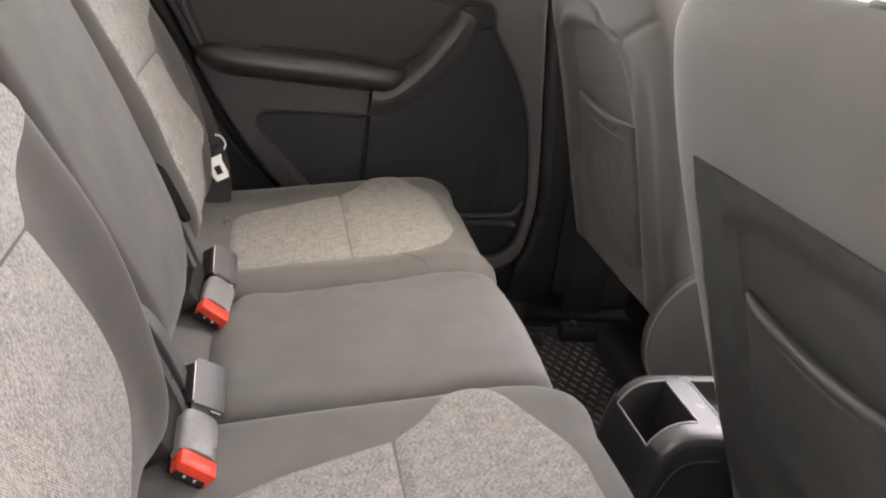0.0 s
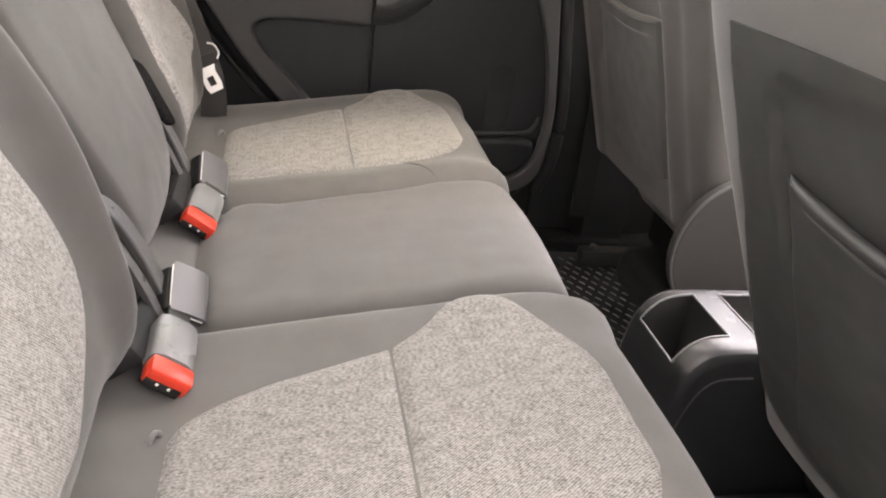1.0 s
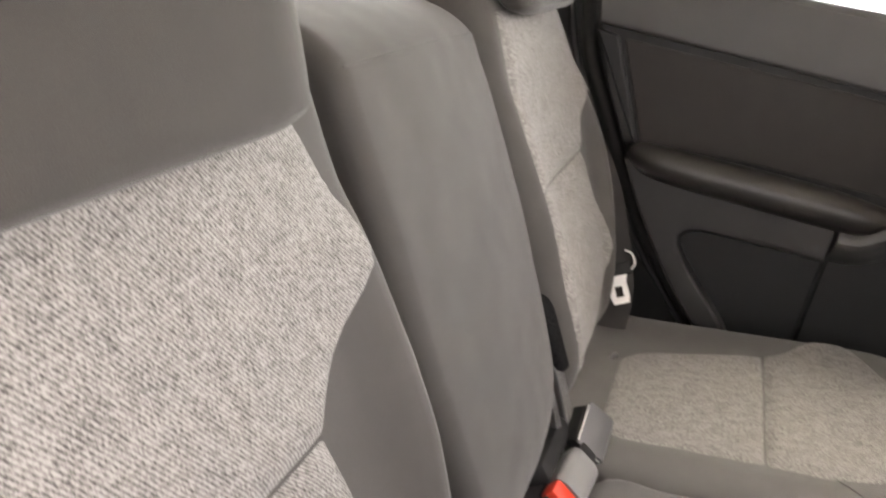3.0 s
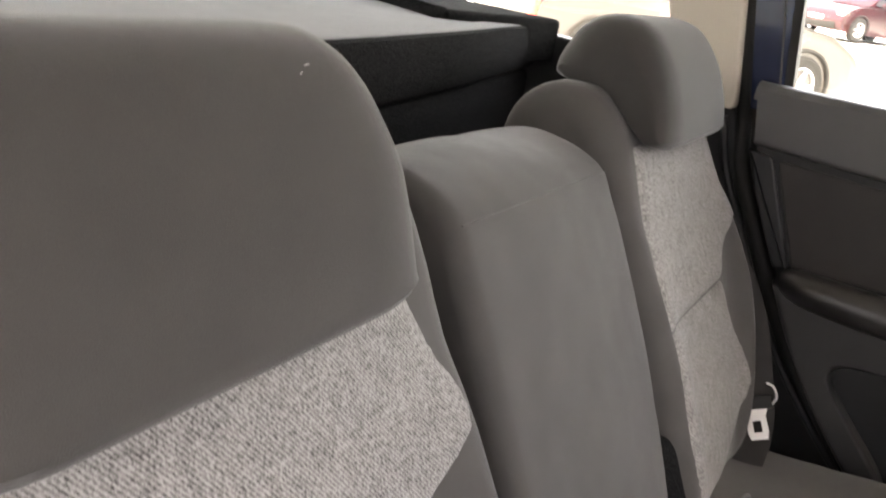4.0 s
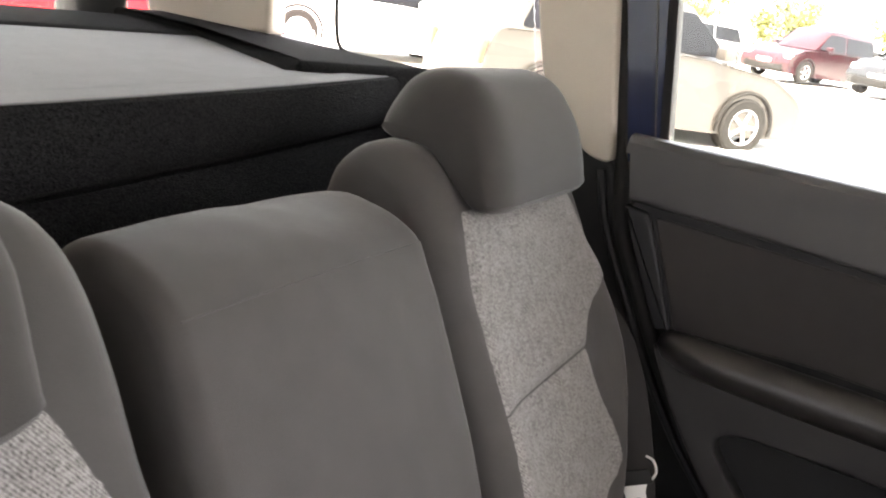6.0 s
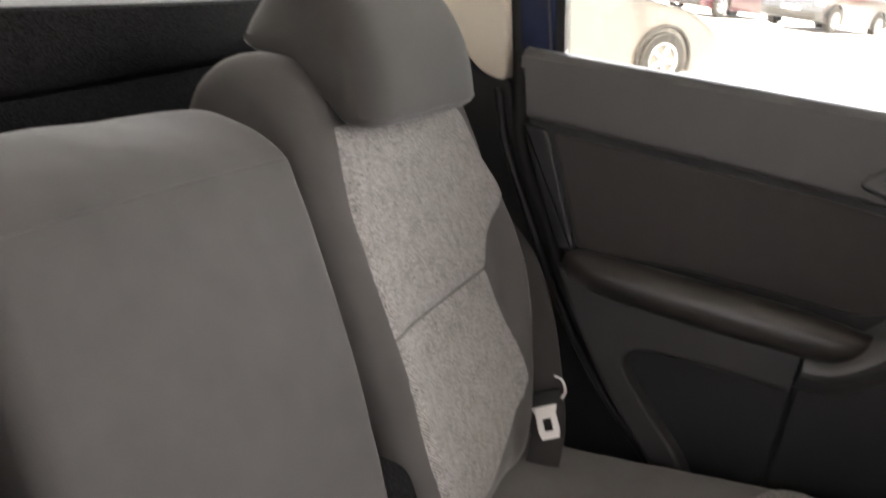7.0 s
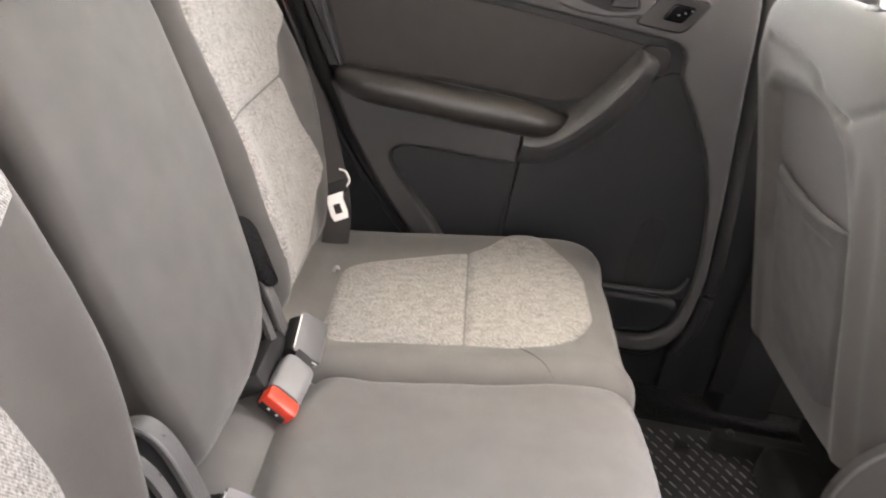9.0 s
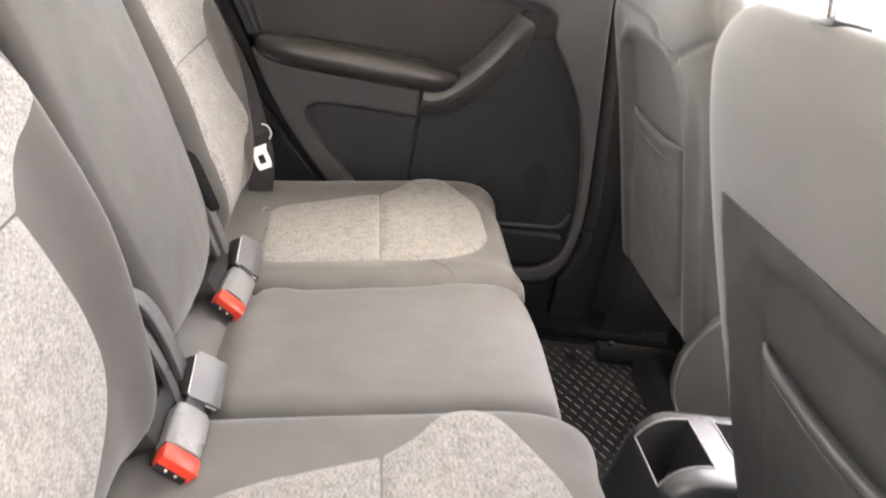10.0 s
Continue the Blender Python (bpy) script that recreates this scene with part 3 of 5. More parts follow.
part("release_lever", slab(rounded([(0.345, 0.762), (0.392, 0.768), (0.384, 0.792), (0.350, 0.788)], 0.008), 0.0, 0.026, 0.003, at_door), PLASTIC_DARK, rel)
part("release_rim", tube([(0.280, 0.684, 0.766), (0.300, 0.682, 0.786), (0.328, 0.681, 0.800), (0.386, 0.681, 0.804), (0.402, 0.683, 0.792)], [0.002, 0.004, 0.005, 0.005, 0.003], 8), BUCKLE, rel)
sw = part("switch_plate", slab(rounded([(0.392, 0.744), (0.478, 0.741), (0.515, 0.800), (0.43, 0.802)], 0.014), 0.0, 0.0235, 0.003, at_door), PADDING, door)
part("window_switch", slab(rounded([(0.435, 0.760), (0.470, 0.759), (0.487, 0.788), (0.450, 0.789)], 0.006), 0.0, 0.029, 0.003, at_door), GLASS_DARK, sw)
for k in range(3):
    part("switch_mark", box(0.458 + 0.010 * k, 0.462 + 0.010 * k, 0.6785, 0.680, 0.7705 + 0.005 * k, 0.7735 + 0.005 * k, 0.0008), BUCKLE, sw)
part("outer_skin", slab(rounded([(-0.235, 0.83), (-0.20, 0.70), (-0.10, 0.50), (0.05, 0.28), (0.16, 0.02), (0.66, 0.0), (0.70, 0.30), (0.64, 0.83)], 0.02), -0.04, 0.0, 0.006, lambda u, v, h: (u, 0.80 - h, v)), BLUE_PAINT, door)
post = part("window_frame", sheet([[(x0, 0.752, z), (x1, 0.752, z), (x1, 0.79, z), (x0, 0.79, z)] for z, x0, x1 in ((0.80, -0.224, -0.176), (1.09, -0.294, -0.228), (1.28, -0.34, -0.27))], closed=True, caps=True), BLUE_PAINT, door, "dark blue painted window frame post")
part("frame_seal", sheet([[(x0, 0.757, z), (x1, 0.757, z), (x1, 0.79, z), (x0, 0.79, z)] for z, x0, x1 in ((0.80, -0.176, -0.163), (1.09, -0.228, -0.214), (1.28, -0.27, -0.255))], closed=True, caps=True), SEAL_SHADE, post)
part("frame_groove", tube([(-0.188, 0.7515, 0.835), (-0.246, 0.7515, 1.09), (-0.285, 0.7515, 1.27)], 0.0016, 6), PLASTIC, post)
part("upper_frame", box(-0.33, 0.60, 0.735, 0.79, 1.20, 1.255, 0.01), BLUE_PAINT, door)
part("front_frame", sheet([[(x, 0.752, z), (x + 0.06, 0.752, z), (x + 0.06, 0.79, z), (x, 0.79, z)] for z, x in ((0.80, 0.57), (1.25, 0.52))], closed=True, caps=True), SEAL_SHADE, door)
dglass = part("pane", slab(rounded([(-0.165, 0.82), (0.58, 0.82), (0.53, 1.22), (-0.255, 1.22)], 0.004), 0, 0.004, 0.001, lambda u, v, h: (u, 0.77 + h, v)), WINDOW, door)
dglass.visible_shadow = False
for off, rad, mat, up in ((0.0, 0.013, SEAL_SHADE, [(-0.335, 0.770, 1.25), (-0.296, 0.770, 1.06), (-0.240, 0.768, 0.82)]), (-0.028, 0.007, PLASTIC_DARK, [(-0.258, 0.736, 0.78)])):
    sl = part("door_seal", tube(up + [ (-0.205 + off, 0.738, 0.70), (-0.155 + off, 0.735, 0.61), (-0.095 + off, 0.735, 0.505), (-0.02 + off, 0.735, 0.395), (0.06 + off, 0.735, 0.305), (0.15 + off, 0.735, 0.215)], rad, 10, count=60), mat)
    tagged(sl, "black rubber seal round the door opening", "door seal", kind="structure")


front_seal = part("door_seal", tube([(0.600, 0.714, 0.86), (0.615, 0.714, 0.77), (0.628, 0.714, 0.69), (0.647, 0.714, 0.58), (0.663, 0.714, 0.48), (0.678, 0.714, 0.38), (0.688, 0.714, 0.29), (0.684, 0.714, 0.19), (0.660, 0.714, 0.12)], 0.015, 10, count=50), SEAL_SHADE)
tagged(front_seal, "black rubber seal along the door's front edge", "door seal", kind="structure")

jamb = part("door_jamb", tube([(-0.335, 0.79, 1.25), (-0.285, 0.79, 1.06), (-0.232, 0.79, 0.82), (-0.195, 0.79, 0.70), (-0.145, 0.79, 0.61), (-0.085, 0.79, 0.505), (-0.01, 0.79, 0.395), (0.07, 0.79, 0.305), (0.16, 0.79, 0.215), (0.24, 0.79, 0.10)], 0.034, 10, count=50), SEAL_SHADE)
tagged(jamb, "black sealed rear jamb of the door opening", "door jamb", kind="structure")


# ---------------------------------------------------------------- rear seats
def last_row(pad, z):
    q = pad.p[:, 1]
    for i in range(pad.count - 2, 0, -1):
        if (q[i] - z) * (q[i + 1] - z) <= 0 and q[i] != q[i + 1]:
            return i + (z - q[i]) / (q[i + 1] - q[i])
    return 0


CUSHION_PATH = [(-0.16, 0.22), (-0.135, 0.275), (-0.09, 0.299), (-0.03, 0.296), (0.05, 0.306), (0.15, 0.322), (0.25, 0.338), (0.345, 0.353), (0.402, 0.353), (0.435, 0.335), (0.449, 0.285), (0.443, 0.20), (0.42, 0.12)]


def rear_seat(SEAT_Y, low_side, head, crown, top_side, front):
    """low_side: half widths of the lower backrest on its +y side; head: shift across, bottom and top of the headrest; crown: height at which the
    back panel begins; top_side: half widths of the upper backrest on its +y side; front: setback of the cushion's front."""
    seat = thing("passenger_seat", "grey cloth rear car seat with flecked tweed panels and headrest", "car seat", "rear seats")
    pad = Pad([(x if x < 0.3 else x - front, z) for x, z in CUSHION_PATH], 70, SEAT_Y, smooth_table((0, 0.222), (0.5, 0.230), (0.68, 0.229), (0.78, 0.216), (0.88, 0.200), (1.0, 0.195)), 0.035, 0.10,
              lambda s, v: 0.007 * (1 - v * v) + 0.010 * math.exp(-(((abs(v) - 0.86) / 0.16) ** 2)) * (s < 0.8))
    part("cushion", pad.shell(), CLOTH, seat)
    row = lambda x: pad.row(x, 0)
    part("cushion_panel", pad.patch(row(-0.008), row(0.195), smooth_table((0, -0.125), (0.06, -0.160), (0.16, -0.176), (0.5, -0.172), (1, -0.166)), smooth_table((0, 0.035), (0.06, 0.062), (0.2, 0.085), (0.5, 0.112), (1, 0.137))), TWEED, seat, "pale flecked tweed panel")
    part("cushion_panel", pad.patch(row(0.195), row(0.392 - front * 0.6), smooth_table((0, -0.166), (0.4, -0.168), (0.72, -0.150), (0.9, -0.112), (1, -0.062)), smooth_table((0, 0.137), (0.2, 0.168), (0.4, 0.208), (0.6, 0.206), (0.8, 0.160), (0.92, 0.110), (1, 0.055))), TWEED, seat, "pale flecked tweed panel")
    part("corner_seam", tube([pad.point(row(0.270 + 0.011 * k), -0.166 - 0.014 * k, 0.0004) for k in range(5)], [0.0003, 0.0008, 0.0009, 0.0008, 0.0003], 6), CLOTH_SHADED, seat)
    for yy in (-0.19, 0.04):
        part("anchor_guide", tube([(-0.018 + 0.004 * math.cos(a), SEAT_Y + yy + 0.003 + 0.005 * math.cos(a), 0.302 + 0.009 * math.sin(a)) for a in np.linspace(0, 2 * math.pi, 13)], 0.0026, 8), BUCKLE, seat, "small bright child-seat anchor loop")
    bpath = [(-0.32, 0.25), (-0.385, 0.60), (-0.402, 0.766), (-0.376, 0.825), (-0.325, 0.840), (-0.280, 0.822), (-0.243, 0.772), (-0.19, 0.669), (-0.138, 0.569), (-0.092, 0.475), (-0.066, 0.41), (-0.060, 0.36), (-0.085, 0.305), (-0.12, 0.27)]
    back = Pad(bpath, 100, SEAT_Y - 0.005, smooth_table((0, 0.205), (0.34, 0.206), (0.42, 0.194), (0.52, 0.192), (0.62, 0.203), (0.8, 0.206), (0.92, 0.195), (1.0, 0.180)), 0.034, 0.0,
               lambda s, v: 0.004 * (1 - v * v) + (0.030 if v > 0 else 0.014) * math.exp(-(((abs(v) - 0.90) / 0.20) ** 2)) * max(0.0, 1 - ((s - 0.80) / 0.17) ** 2),
               smooth_table((0, 0.195), (0.34, 0.195), (0.42, top_side[0]), (0.52, top_side[1]), (0.62, top_side[2]), (0.72, low_side[0]), (0.78, low_side[1]), (0.83, low_side[2]), (0.88, low_side[3]), (1.0, low_side[4])))
    part("backrest", back.shell(), CLOTH_SHADED, seat)
    fr = lambda z: last_row(back, z)
    part("back_panel", back.patch(fr(crown), fr(0.594), smooth_table((0, -0.150), (0.3, -0.165), (1, -0.180)), smooth_table((0, 0.118), (0.06, 0.142), (0.14, 0.156), (0.3, 0.168), (0.55, 0.186), (0.66, 0.180), (0.82, 0.118), (1, 0.080))), TWEED, seat, "pale flecked tweed panel")
    part("back_panel", back.patch(fr(0.594), fr(0.375), smooth_table((0, -0.180), (0.6, -0.184), (1, -0.165)), smooth_table((0, 0.080), (0.25, 0.090), (0.5, 0.092), (0.75, 0.062), (1, -0.06))), TWEED, seat, "pale flecked tweed panel")
    shift, bottom, top = head
    prof = spline([(-0.207, 0.797), (-0.217, 0.835), (-0.240, 0.880), (-0.272, 0.912), (-0.315, 0.920), (-0.352, 0.905), (-0.374, 0.868), (-0.372, 0.842), (-0.348, 0.836), (-0.305, 0.834), (-0.268, 0.806), (-0.240, 0.786), (-0.216, 0.786), (-0.207, 0.797)], 65)[:-1]
    prof = [(u + 0.45 * (0.797 - bottom), bottom + (v - 0.797) * (top - bottom) / (0.920 - 0.797)) for u, v in prof]
    peak = max(range(len(prof)), key=lambda k: prof[k][1])
    keep = [0.22 if k > peak and v < bottom + 0.052 * (top - bottom) / 0.123 else 1.0 for k, (u, v) in enumerate(prof)]
    keep = [0.5 if k < 14 else w for k, w in enumerate(keep)]
    keep = [sum(keep[(k + j) % len(keep)] for j in range(-4, 5)) / 9 for k in range(len(keep))]
    rows = []
    y0, y1, r = SEAT_Y - 0.148 + shift, SEAT_Y + 0.140 + shift, 0.054
    for k in range(9):
        a = math.pi / 2 * k / 8
        full = inset(prof, r * 0.80 * (1 - math.cos(a)))
        ring = [(p[0] + (q[0] - p[0]) * w, p[1] + (q[1] - p[1]) * w) for p, q, w in zip(prof, full, keep)]
        rows.append([(u, y0 + r * (1 - math.sin(a)), v) for u, v in ring])
        rows.append([(u, y1 - r * (1 - math.sin(a)), v) for u, v in ring])
    for y in np.linspace(y0 + r, y1 - r, 9)[1:-1]:
        rows.append([(u, y, v) for u, v in prof])
    part("headrest", sheet(sorted(rows, key=lambda q: q[0][1]), closed=True, caps=True), CLOTH_HEAD, seat, "soft saddle-shaped cloth headrest with shade put into its colour")
    return seat


rear_seat(0.40, (0.192, 0.158, 0.114, 0.088, 0.075), (-0.006, 0.797, 0.924), 0.785, (0.180, 0.186, 0.204), 0.016)
rear_seat(-0.385, (0.201, 0.186, 0.166, 0.154, 0.145), (-0.007, 0.772, 0.908), 0.775, (0.200, 0.211, 0.214), 0.0)

mid = thing("middle_seat", "narrow plain grey cloth middle rear seat", "car seat", "rear seats")
mpad = Pad([(x if x < 0.3 else x - 0.016, z) for x, z in CUSHION_PATH], 70, 0.008, smooth_table((0, 0.152), (0.5, 0.159), (0.75, 0.158), (0.88, 0.150), (1.0, 0.148)), 0.026, 0.10, lambda s, v: 0.008 * (1 - v * v) - 0.011 * math.exp(-(((s - 0.218 - 0.035 * max(0.0, v) ** 3) / 0.013) ** 2)) + 0.004 * math.exp(-(((s - 0.262 - 0.035 * max(0.0, v) ** 3) / 0.03) ** 2)),
           smooth_table((0, 0.152), (0.4, 0.160), (0.58, 0.168), (0.72, 0.176), (0.80, 0.172), (0.88, 0.158), (1.0, 0.150)))
part("cushion", mpad.shell(), CLOTH, mid)
mback = Pad([(-0.30, 0.25), (-0.362, 0.60), (-0.392, 0.732), (-0.386, 0.775), (-0.345, 0.792), (-0.295, 0.787), (-0.254, 0.770), (-0.236, 0.745), (-0.198, 0.680), (-0.138, 0.569), (-0.092, 0.475), (-0.066, 0.41), (-0.062, 0.36), (-0.085, 0.31)], 100, 0.028,
            smooth_table((0, 0.160), (0.36, 0.156), (0.5, 0.160), (0.62, 0.174), (0.76, 0.184), (0.86, 0.175), (0.93, 0.150), (1.0, 0.11)), 0.019, 0.0, lambda s, v: 0.007 * (1 - v * v) * min(1.0, max(0.0, (s - 0.40) / 0.15)),
            smooth_table((0, 0.150), (0.36, 0.150), (0.5, 0.154), (0.62, 0.152), (0.76, 0.140), (0.86, 0.122), (0.93, 0.098), (1.0, 0.065)))
part("backrest", mback.shell(), CLOTH_SHADED, mid)
seam_i = last_row(mback, 0.766)
part("seam", tube([mback.point(seam_i, y, 0.0009) for y in np.linspace(-0.157, 0.141, 17)], 0.0007, 6), CLOTH_SHADED, mid)


# ---------------------------------------------------------------- belts
def buckle(y, lean):
    """A belt buckle lying on the seat: arched grey housing, red button with its slot at the end."""
    b = thing("belt_buckle", "grey seat belt buckle with an orange-red release button", "belt buckle", "belt buckles")
    m = pose(-0.016, y + 0.036, 0.326, 10, 35, lean)
    arch = []
    for v, k in ((-0.022, 0.97), (-0.020, 1.0), (0.022, 1.0), (0.032, 0.97), (0.036, 0.90)):
        ring = rounded([(-0.0225 * k, -0.011), (0.0225 * k, -0.011), (0.0225 * k, 0.008), (0.012 * k, 0.0135 * k), (-0.012 * k, 0.0135 * k), (-0.0225 * k, 0.008)], 0.004, 3)
        arch.append([m @ Vector((u, v, w)) for u, w in ring])
    part("housing", sheet(arch, closed=True, caps=True), BUCKLE, b)
    btn = part("button", box_to(m @ pose(0, -0.034, 0.0015), 0.0445, 0.023, 0.022, 0.005), RED, b, "orange-red release button")
    # flat black plate in place of the slot's dark inside
    part("slot", box_to(m @ pose(-0.002, -0.0455, -0.004), 0.036, 0.003, 0.010, 0.001), SEAL_SHADE, btn, "black plate standing for the shaded tongue slot")
    # two near-white boxes imitate glints in the slot
    for k in (-1, 1):
        part("slot_glint", box_to(m @ pose(-0.002 + 0.006 * k, -0.0472, -0.001), 0.003, 0.002, 0.003, 0.0008), STEEL, btn)
    part("underside", box_to(m @ pose(0, -0.002, -0.0125), 0.043, 0.074, 0.006, 0.002), SEAL_SHADE, b)
    part("link", box_to(m @ pose(0.002, 0.047, -0.001), 0.024, 0.030, 0.004, 0.001), LINK, b, "darkened steel link")
    return b


def turned_buckle(y):
    """A second buckle on its back: grey cover towards the cabin, dark open end towards the backrest."""
    u = thing("belt_buckle", "dark seat belt buckle under a grey cover, turned away", "belt buckle", "belt buckles")
    side, long = Vector((0.037, 0.019, -0.030)).normalized(), Vector((-0.003, 0.052, 0.034)).normalized()
    up = side.cross(long).normalized()
    long = up.cross(side)
    m = Matrix.Translation(Vector((-0.004, y + 0.124, 0.341)) - up * 0.012) @ Matrix((side, long, up)).transposed().to_4x4()
    plate = []
    for a, k in ((-0.0275, 0.96), (-0.026, 1.0), (0.024, 1.0), (0.027, 0.97), (0.0285, 0.92)):
        ring = [(-0.0265 * k, 0.0085), (-0.0262 * k, 0.0112), (-0.020 * k, 0.0122), (0.0 * k, 0.0130), (0.016 * k, 0.0120), (0.021 * k, 0.0100), (0.0232 * k, 0.006), (0.0235 * k, -0.004), (0.0215 * k, -0.004), (0.020 * k, 0.0075)]
        plate.append([m @ Vector((q, a, w)) for q, w in ring])
    part("cover", sheet(plate, closed=True, caps=True), BUCKLE_COVER, u, "satin grey cover")
    part("housing", box_to(m @ pose(-0.006, -0.001, -0.004), 0.045, 0.049, 0.020, 0.003), SEAL_SHADE, u)
    # near-white rod imitates the highlight along the cover's edge
    part("cover_highlight", tube([m @ Vector((-0.0262, a, 0.0100)) for a in (-0.024, 0.0, 0.024)], 0.0010, 6), STEEL, u, "bright line standing for the highlight on the edge")
    part("link", box_to(m @ pose(0.004, -0.034, -0.004), 0.022, 0.020, 0.004, 0.001), LINK, u, "darkened steel link")
    # another near-white rod, for the highlight on the link's fold
    part("link_highlight", tube([m @ Vector((q, -0.0292, 0.0085)) for q in (-0.012, 0.0, 0.016)], 0.0009, 6), STEEL, u, "bright line standing for the highlight on the edge")
    part("button", box_to(pose(-0.062, y + 0.104, 0.340, 0, 30, 0), 0.006, 0.010, 0.016, 0.002), RED, u, "red edge of its release button")
    return u


for y, lean in ((-0.278, 6), (0.052, 0)):
    buckle(y, lean)
    turned_buckle(y)
    st = thing("buckle_strap", "looped grey webbing strap from the seat gap", "strap", "buckle straps")
    dx = 0.010 if y < 0 else 0.0
    arc = [(u + dx, y + v, w) for u, v, w in ((-0.160, 0.106, 0.392), (-0.130, 0.102, 0.432), (-0.106, 0.101, 0.446), (-0.087, 0.103, 0.433), (-0.069, 0.107, 0.401), (-0.053, 0.112, 0.362), (-0.040, 0.117, 0.322))]
    outer = part("outer_loop", ribbon([(u, v + 0.009, w + 0.003) for u, v, w in arc], 0.018, 0.008, (0.25, 1, 0), 36), STRAP, st)
    # lighter rod imitates the lit edge of the strap
    part("loop_highlight", tube([(u + 0.001, v + 0.0005, w + 0.0035) for u, v, w in arc], 0.0022, 8, count=36), BUCKLE_COVER, outer, "folded edge with its highlight put in as lighter grey")
    part("inner_loop", ribbon([(u, v - 0.020, w - 0.010) for u, v, w in arc], 0.012, 0.007, (0.25, 1, 0), 36), STRAP, st)
    # black strip imitates the shadow within the loop
    part("loop_shade", ribbon([(u - 0.008, v - 0.006, w - 0.012) for u, v, w in arc], 0.034, 0.004, (0.25, 1, 0), 36), SEAL_SHADE, st, "black strip standing for the shadow inside the loop")

# solid black blocks imitate the shade in the seat gap
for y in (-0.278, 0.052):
    gap = part("strap_gap_shade", box_to(pose(-0.062, y + 0.066, 0.330, 0, -35, 0), 0.05, 0.115, 0.03, 0.010), SEAL_SHADE)
    tagged(gap, "black block standing for shade in the seat gap where straps come out", "seat gap")

# added black sheet: the shade between the seat backs, as an object
GAP_SHADE = rounded([(0.148, 0.500), (0.180, 0.496), (0.192, 0.480), (0.190, 0.405), (0.158, 0.413), (0.138, 0.480)], 0.012)
bg = part("back_gap_shade", slab(GAP_SHADE, -0.05, -0.002, 0.008, lambda u, v, h: (-0.138 - 0.516 * (v - 0.569) + h, u, v)), CARPET)
tagged(bg, "black sheet standing for shade between the seat backs where a strap comes out", "belt guide")

belt = thing("seat_belt", "dark seat belt hanging beside the seat with a bright steel tongue", "seat belt")
part("webbing", ribbon([(-0.300, 0.660, 0.62), (-0.215, 0.655, 0.600), (-0.150, 0.635, 0.560), (-0.112, 0.612, 0.515), (-0.086, 0.592, 0.470), (-0.055, 0.564, 0.402), (-0.042, 0.551, 0.364), (-0.038, 0.546, 0.320), (-0.040, 0.546, 0.265)], 0.047, 0.002, (0.867, 0.264, 0.423), 40), WEBBING, belt)
across, down = Vector((0.867, 0.264, 0.423)).normalized(), Vector((0.491, -0.328, -0.801)).normalized()
face = down.cross(across).normalized()
tm = Matrix.Translation(Vector((-0.0547, 0.5568, 0.3883)) + face * 0.004) @ Matrix((-across, face, -across.cross(face))).transposed().to_4x4()
holder = part("tongue_holder", box_to(tm @ pose(0, 0.001, 0.008), 0.056, 0.012, 0.022, 0.005), SEAL_SHADE, belt)
part("holder_loop", tube([tm @ Vector(p) for p in ((-0.024, 0.004, 0.002), (-0.034, 0.004, 0.012), (-0.033, 0.004, 0.028), (-0.024, 0.004, 0.036))], 0.0018, 8), STEEL, holder)
tb = bmesh.new()
for z0, z1 in ((-0.0012, 0.0012),):
    strips = [[(-0.019, 0.0), (0.019, 0.0), (0.014, -0.013), (-0.014, -0.013)], [(-0.014, -0.013), (-0.006, -0.013), (-0.006, -0.036), (-0.015, -0.036)], [(0.006, -0.013), (0.014, -0.013), (0.015, -0.036), (0.006, -0.036)], [(-0.015, -0.036), (0.015, -0.036), (0.012, -0.047), (-0.012, -0.047)], [(-0.006, -0.013), (0.006, -0.013), (0.006, -0.019), (-0.006, -0.019)]]
    for q in strips:
        lo = [tb.verts.new(tm @ Vector((u, 0.004 + z0, v))) for u, v in q]
        hi = [tb.verts.new(tm @ Vector((u, 0.004 + z1, v))) for u, v in q]
        tb.faces.new(lo), tb.faces.new(hi)
        for k in range(4):
            tb.faces.new((lo[k], lo[(k + 1) % 4], hi[(k + 1) % 4], hi[k]))
bmesh.ops.remove_doubles(tb, verts=tb.verts, dist=0.0002)
part("tongue", tb, STEEL, belt, "bright steel belt tongue with a square hole", smooth=False)


# ---------------------------------------------------------------- load cover
SHELF_LINE = spline([(-0.70, -0.425), (-0.45, -0.437), (-0.226, -0.455), (0.0, -0.482), (0.30, -0.532), (0.63, -0.598), (0.744, -0.622)], 24)
cover = thing("load_cover", "grey felt parcel shelf behind the rear seats", "parcel shelf")
inner = [(x - 0.058, y) for y, x in SHELF_LINE if abs(y) < 0.60]
part("shelf_board", slab(inner + [(-0.662, 0.44), (-1.00, 0.60), (-0.985, 0.0), (-0.97, -0.62)], 0.835, 0.858, 0.005), SHELF_CLOTH, cover)
part("front_strip", slab([(x - 0.006, y) for y, x in SHELF_LINE] + [(x - 0.0555, y) for y, x in SHELF_LINE[::-1]], 0.835, 0.8605, 0.005), SHELF_CLOTH, cover)
part("front_edge", sheet([[(x - 0.012, y, 0.8575), (x - 0.005, y, 0.860), (x, y, 0.857), (x + 0.003, y, 0.845), (x + 0.004 + ripple(x, y, 0), y, 0.815), (x - 0.002, y, 0.787), (x - 0.012, y, 0.779), (x - 0.03, y, 0.776), (x - 0.05, y, 0.80)] for y, x in SHELF_LINE], closed=True, caps=True), CARPET, cover, "black carpeted front roll of the shelf")
part("rear_strip", box(-1.24, -0.99, -0.70, 0.70, 0.81, 0.862, 0.012), CARPET, cover)
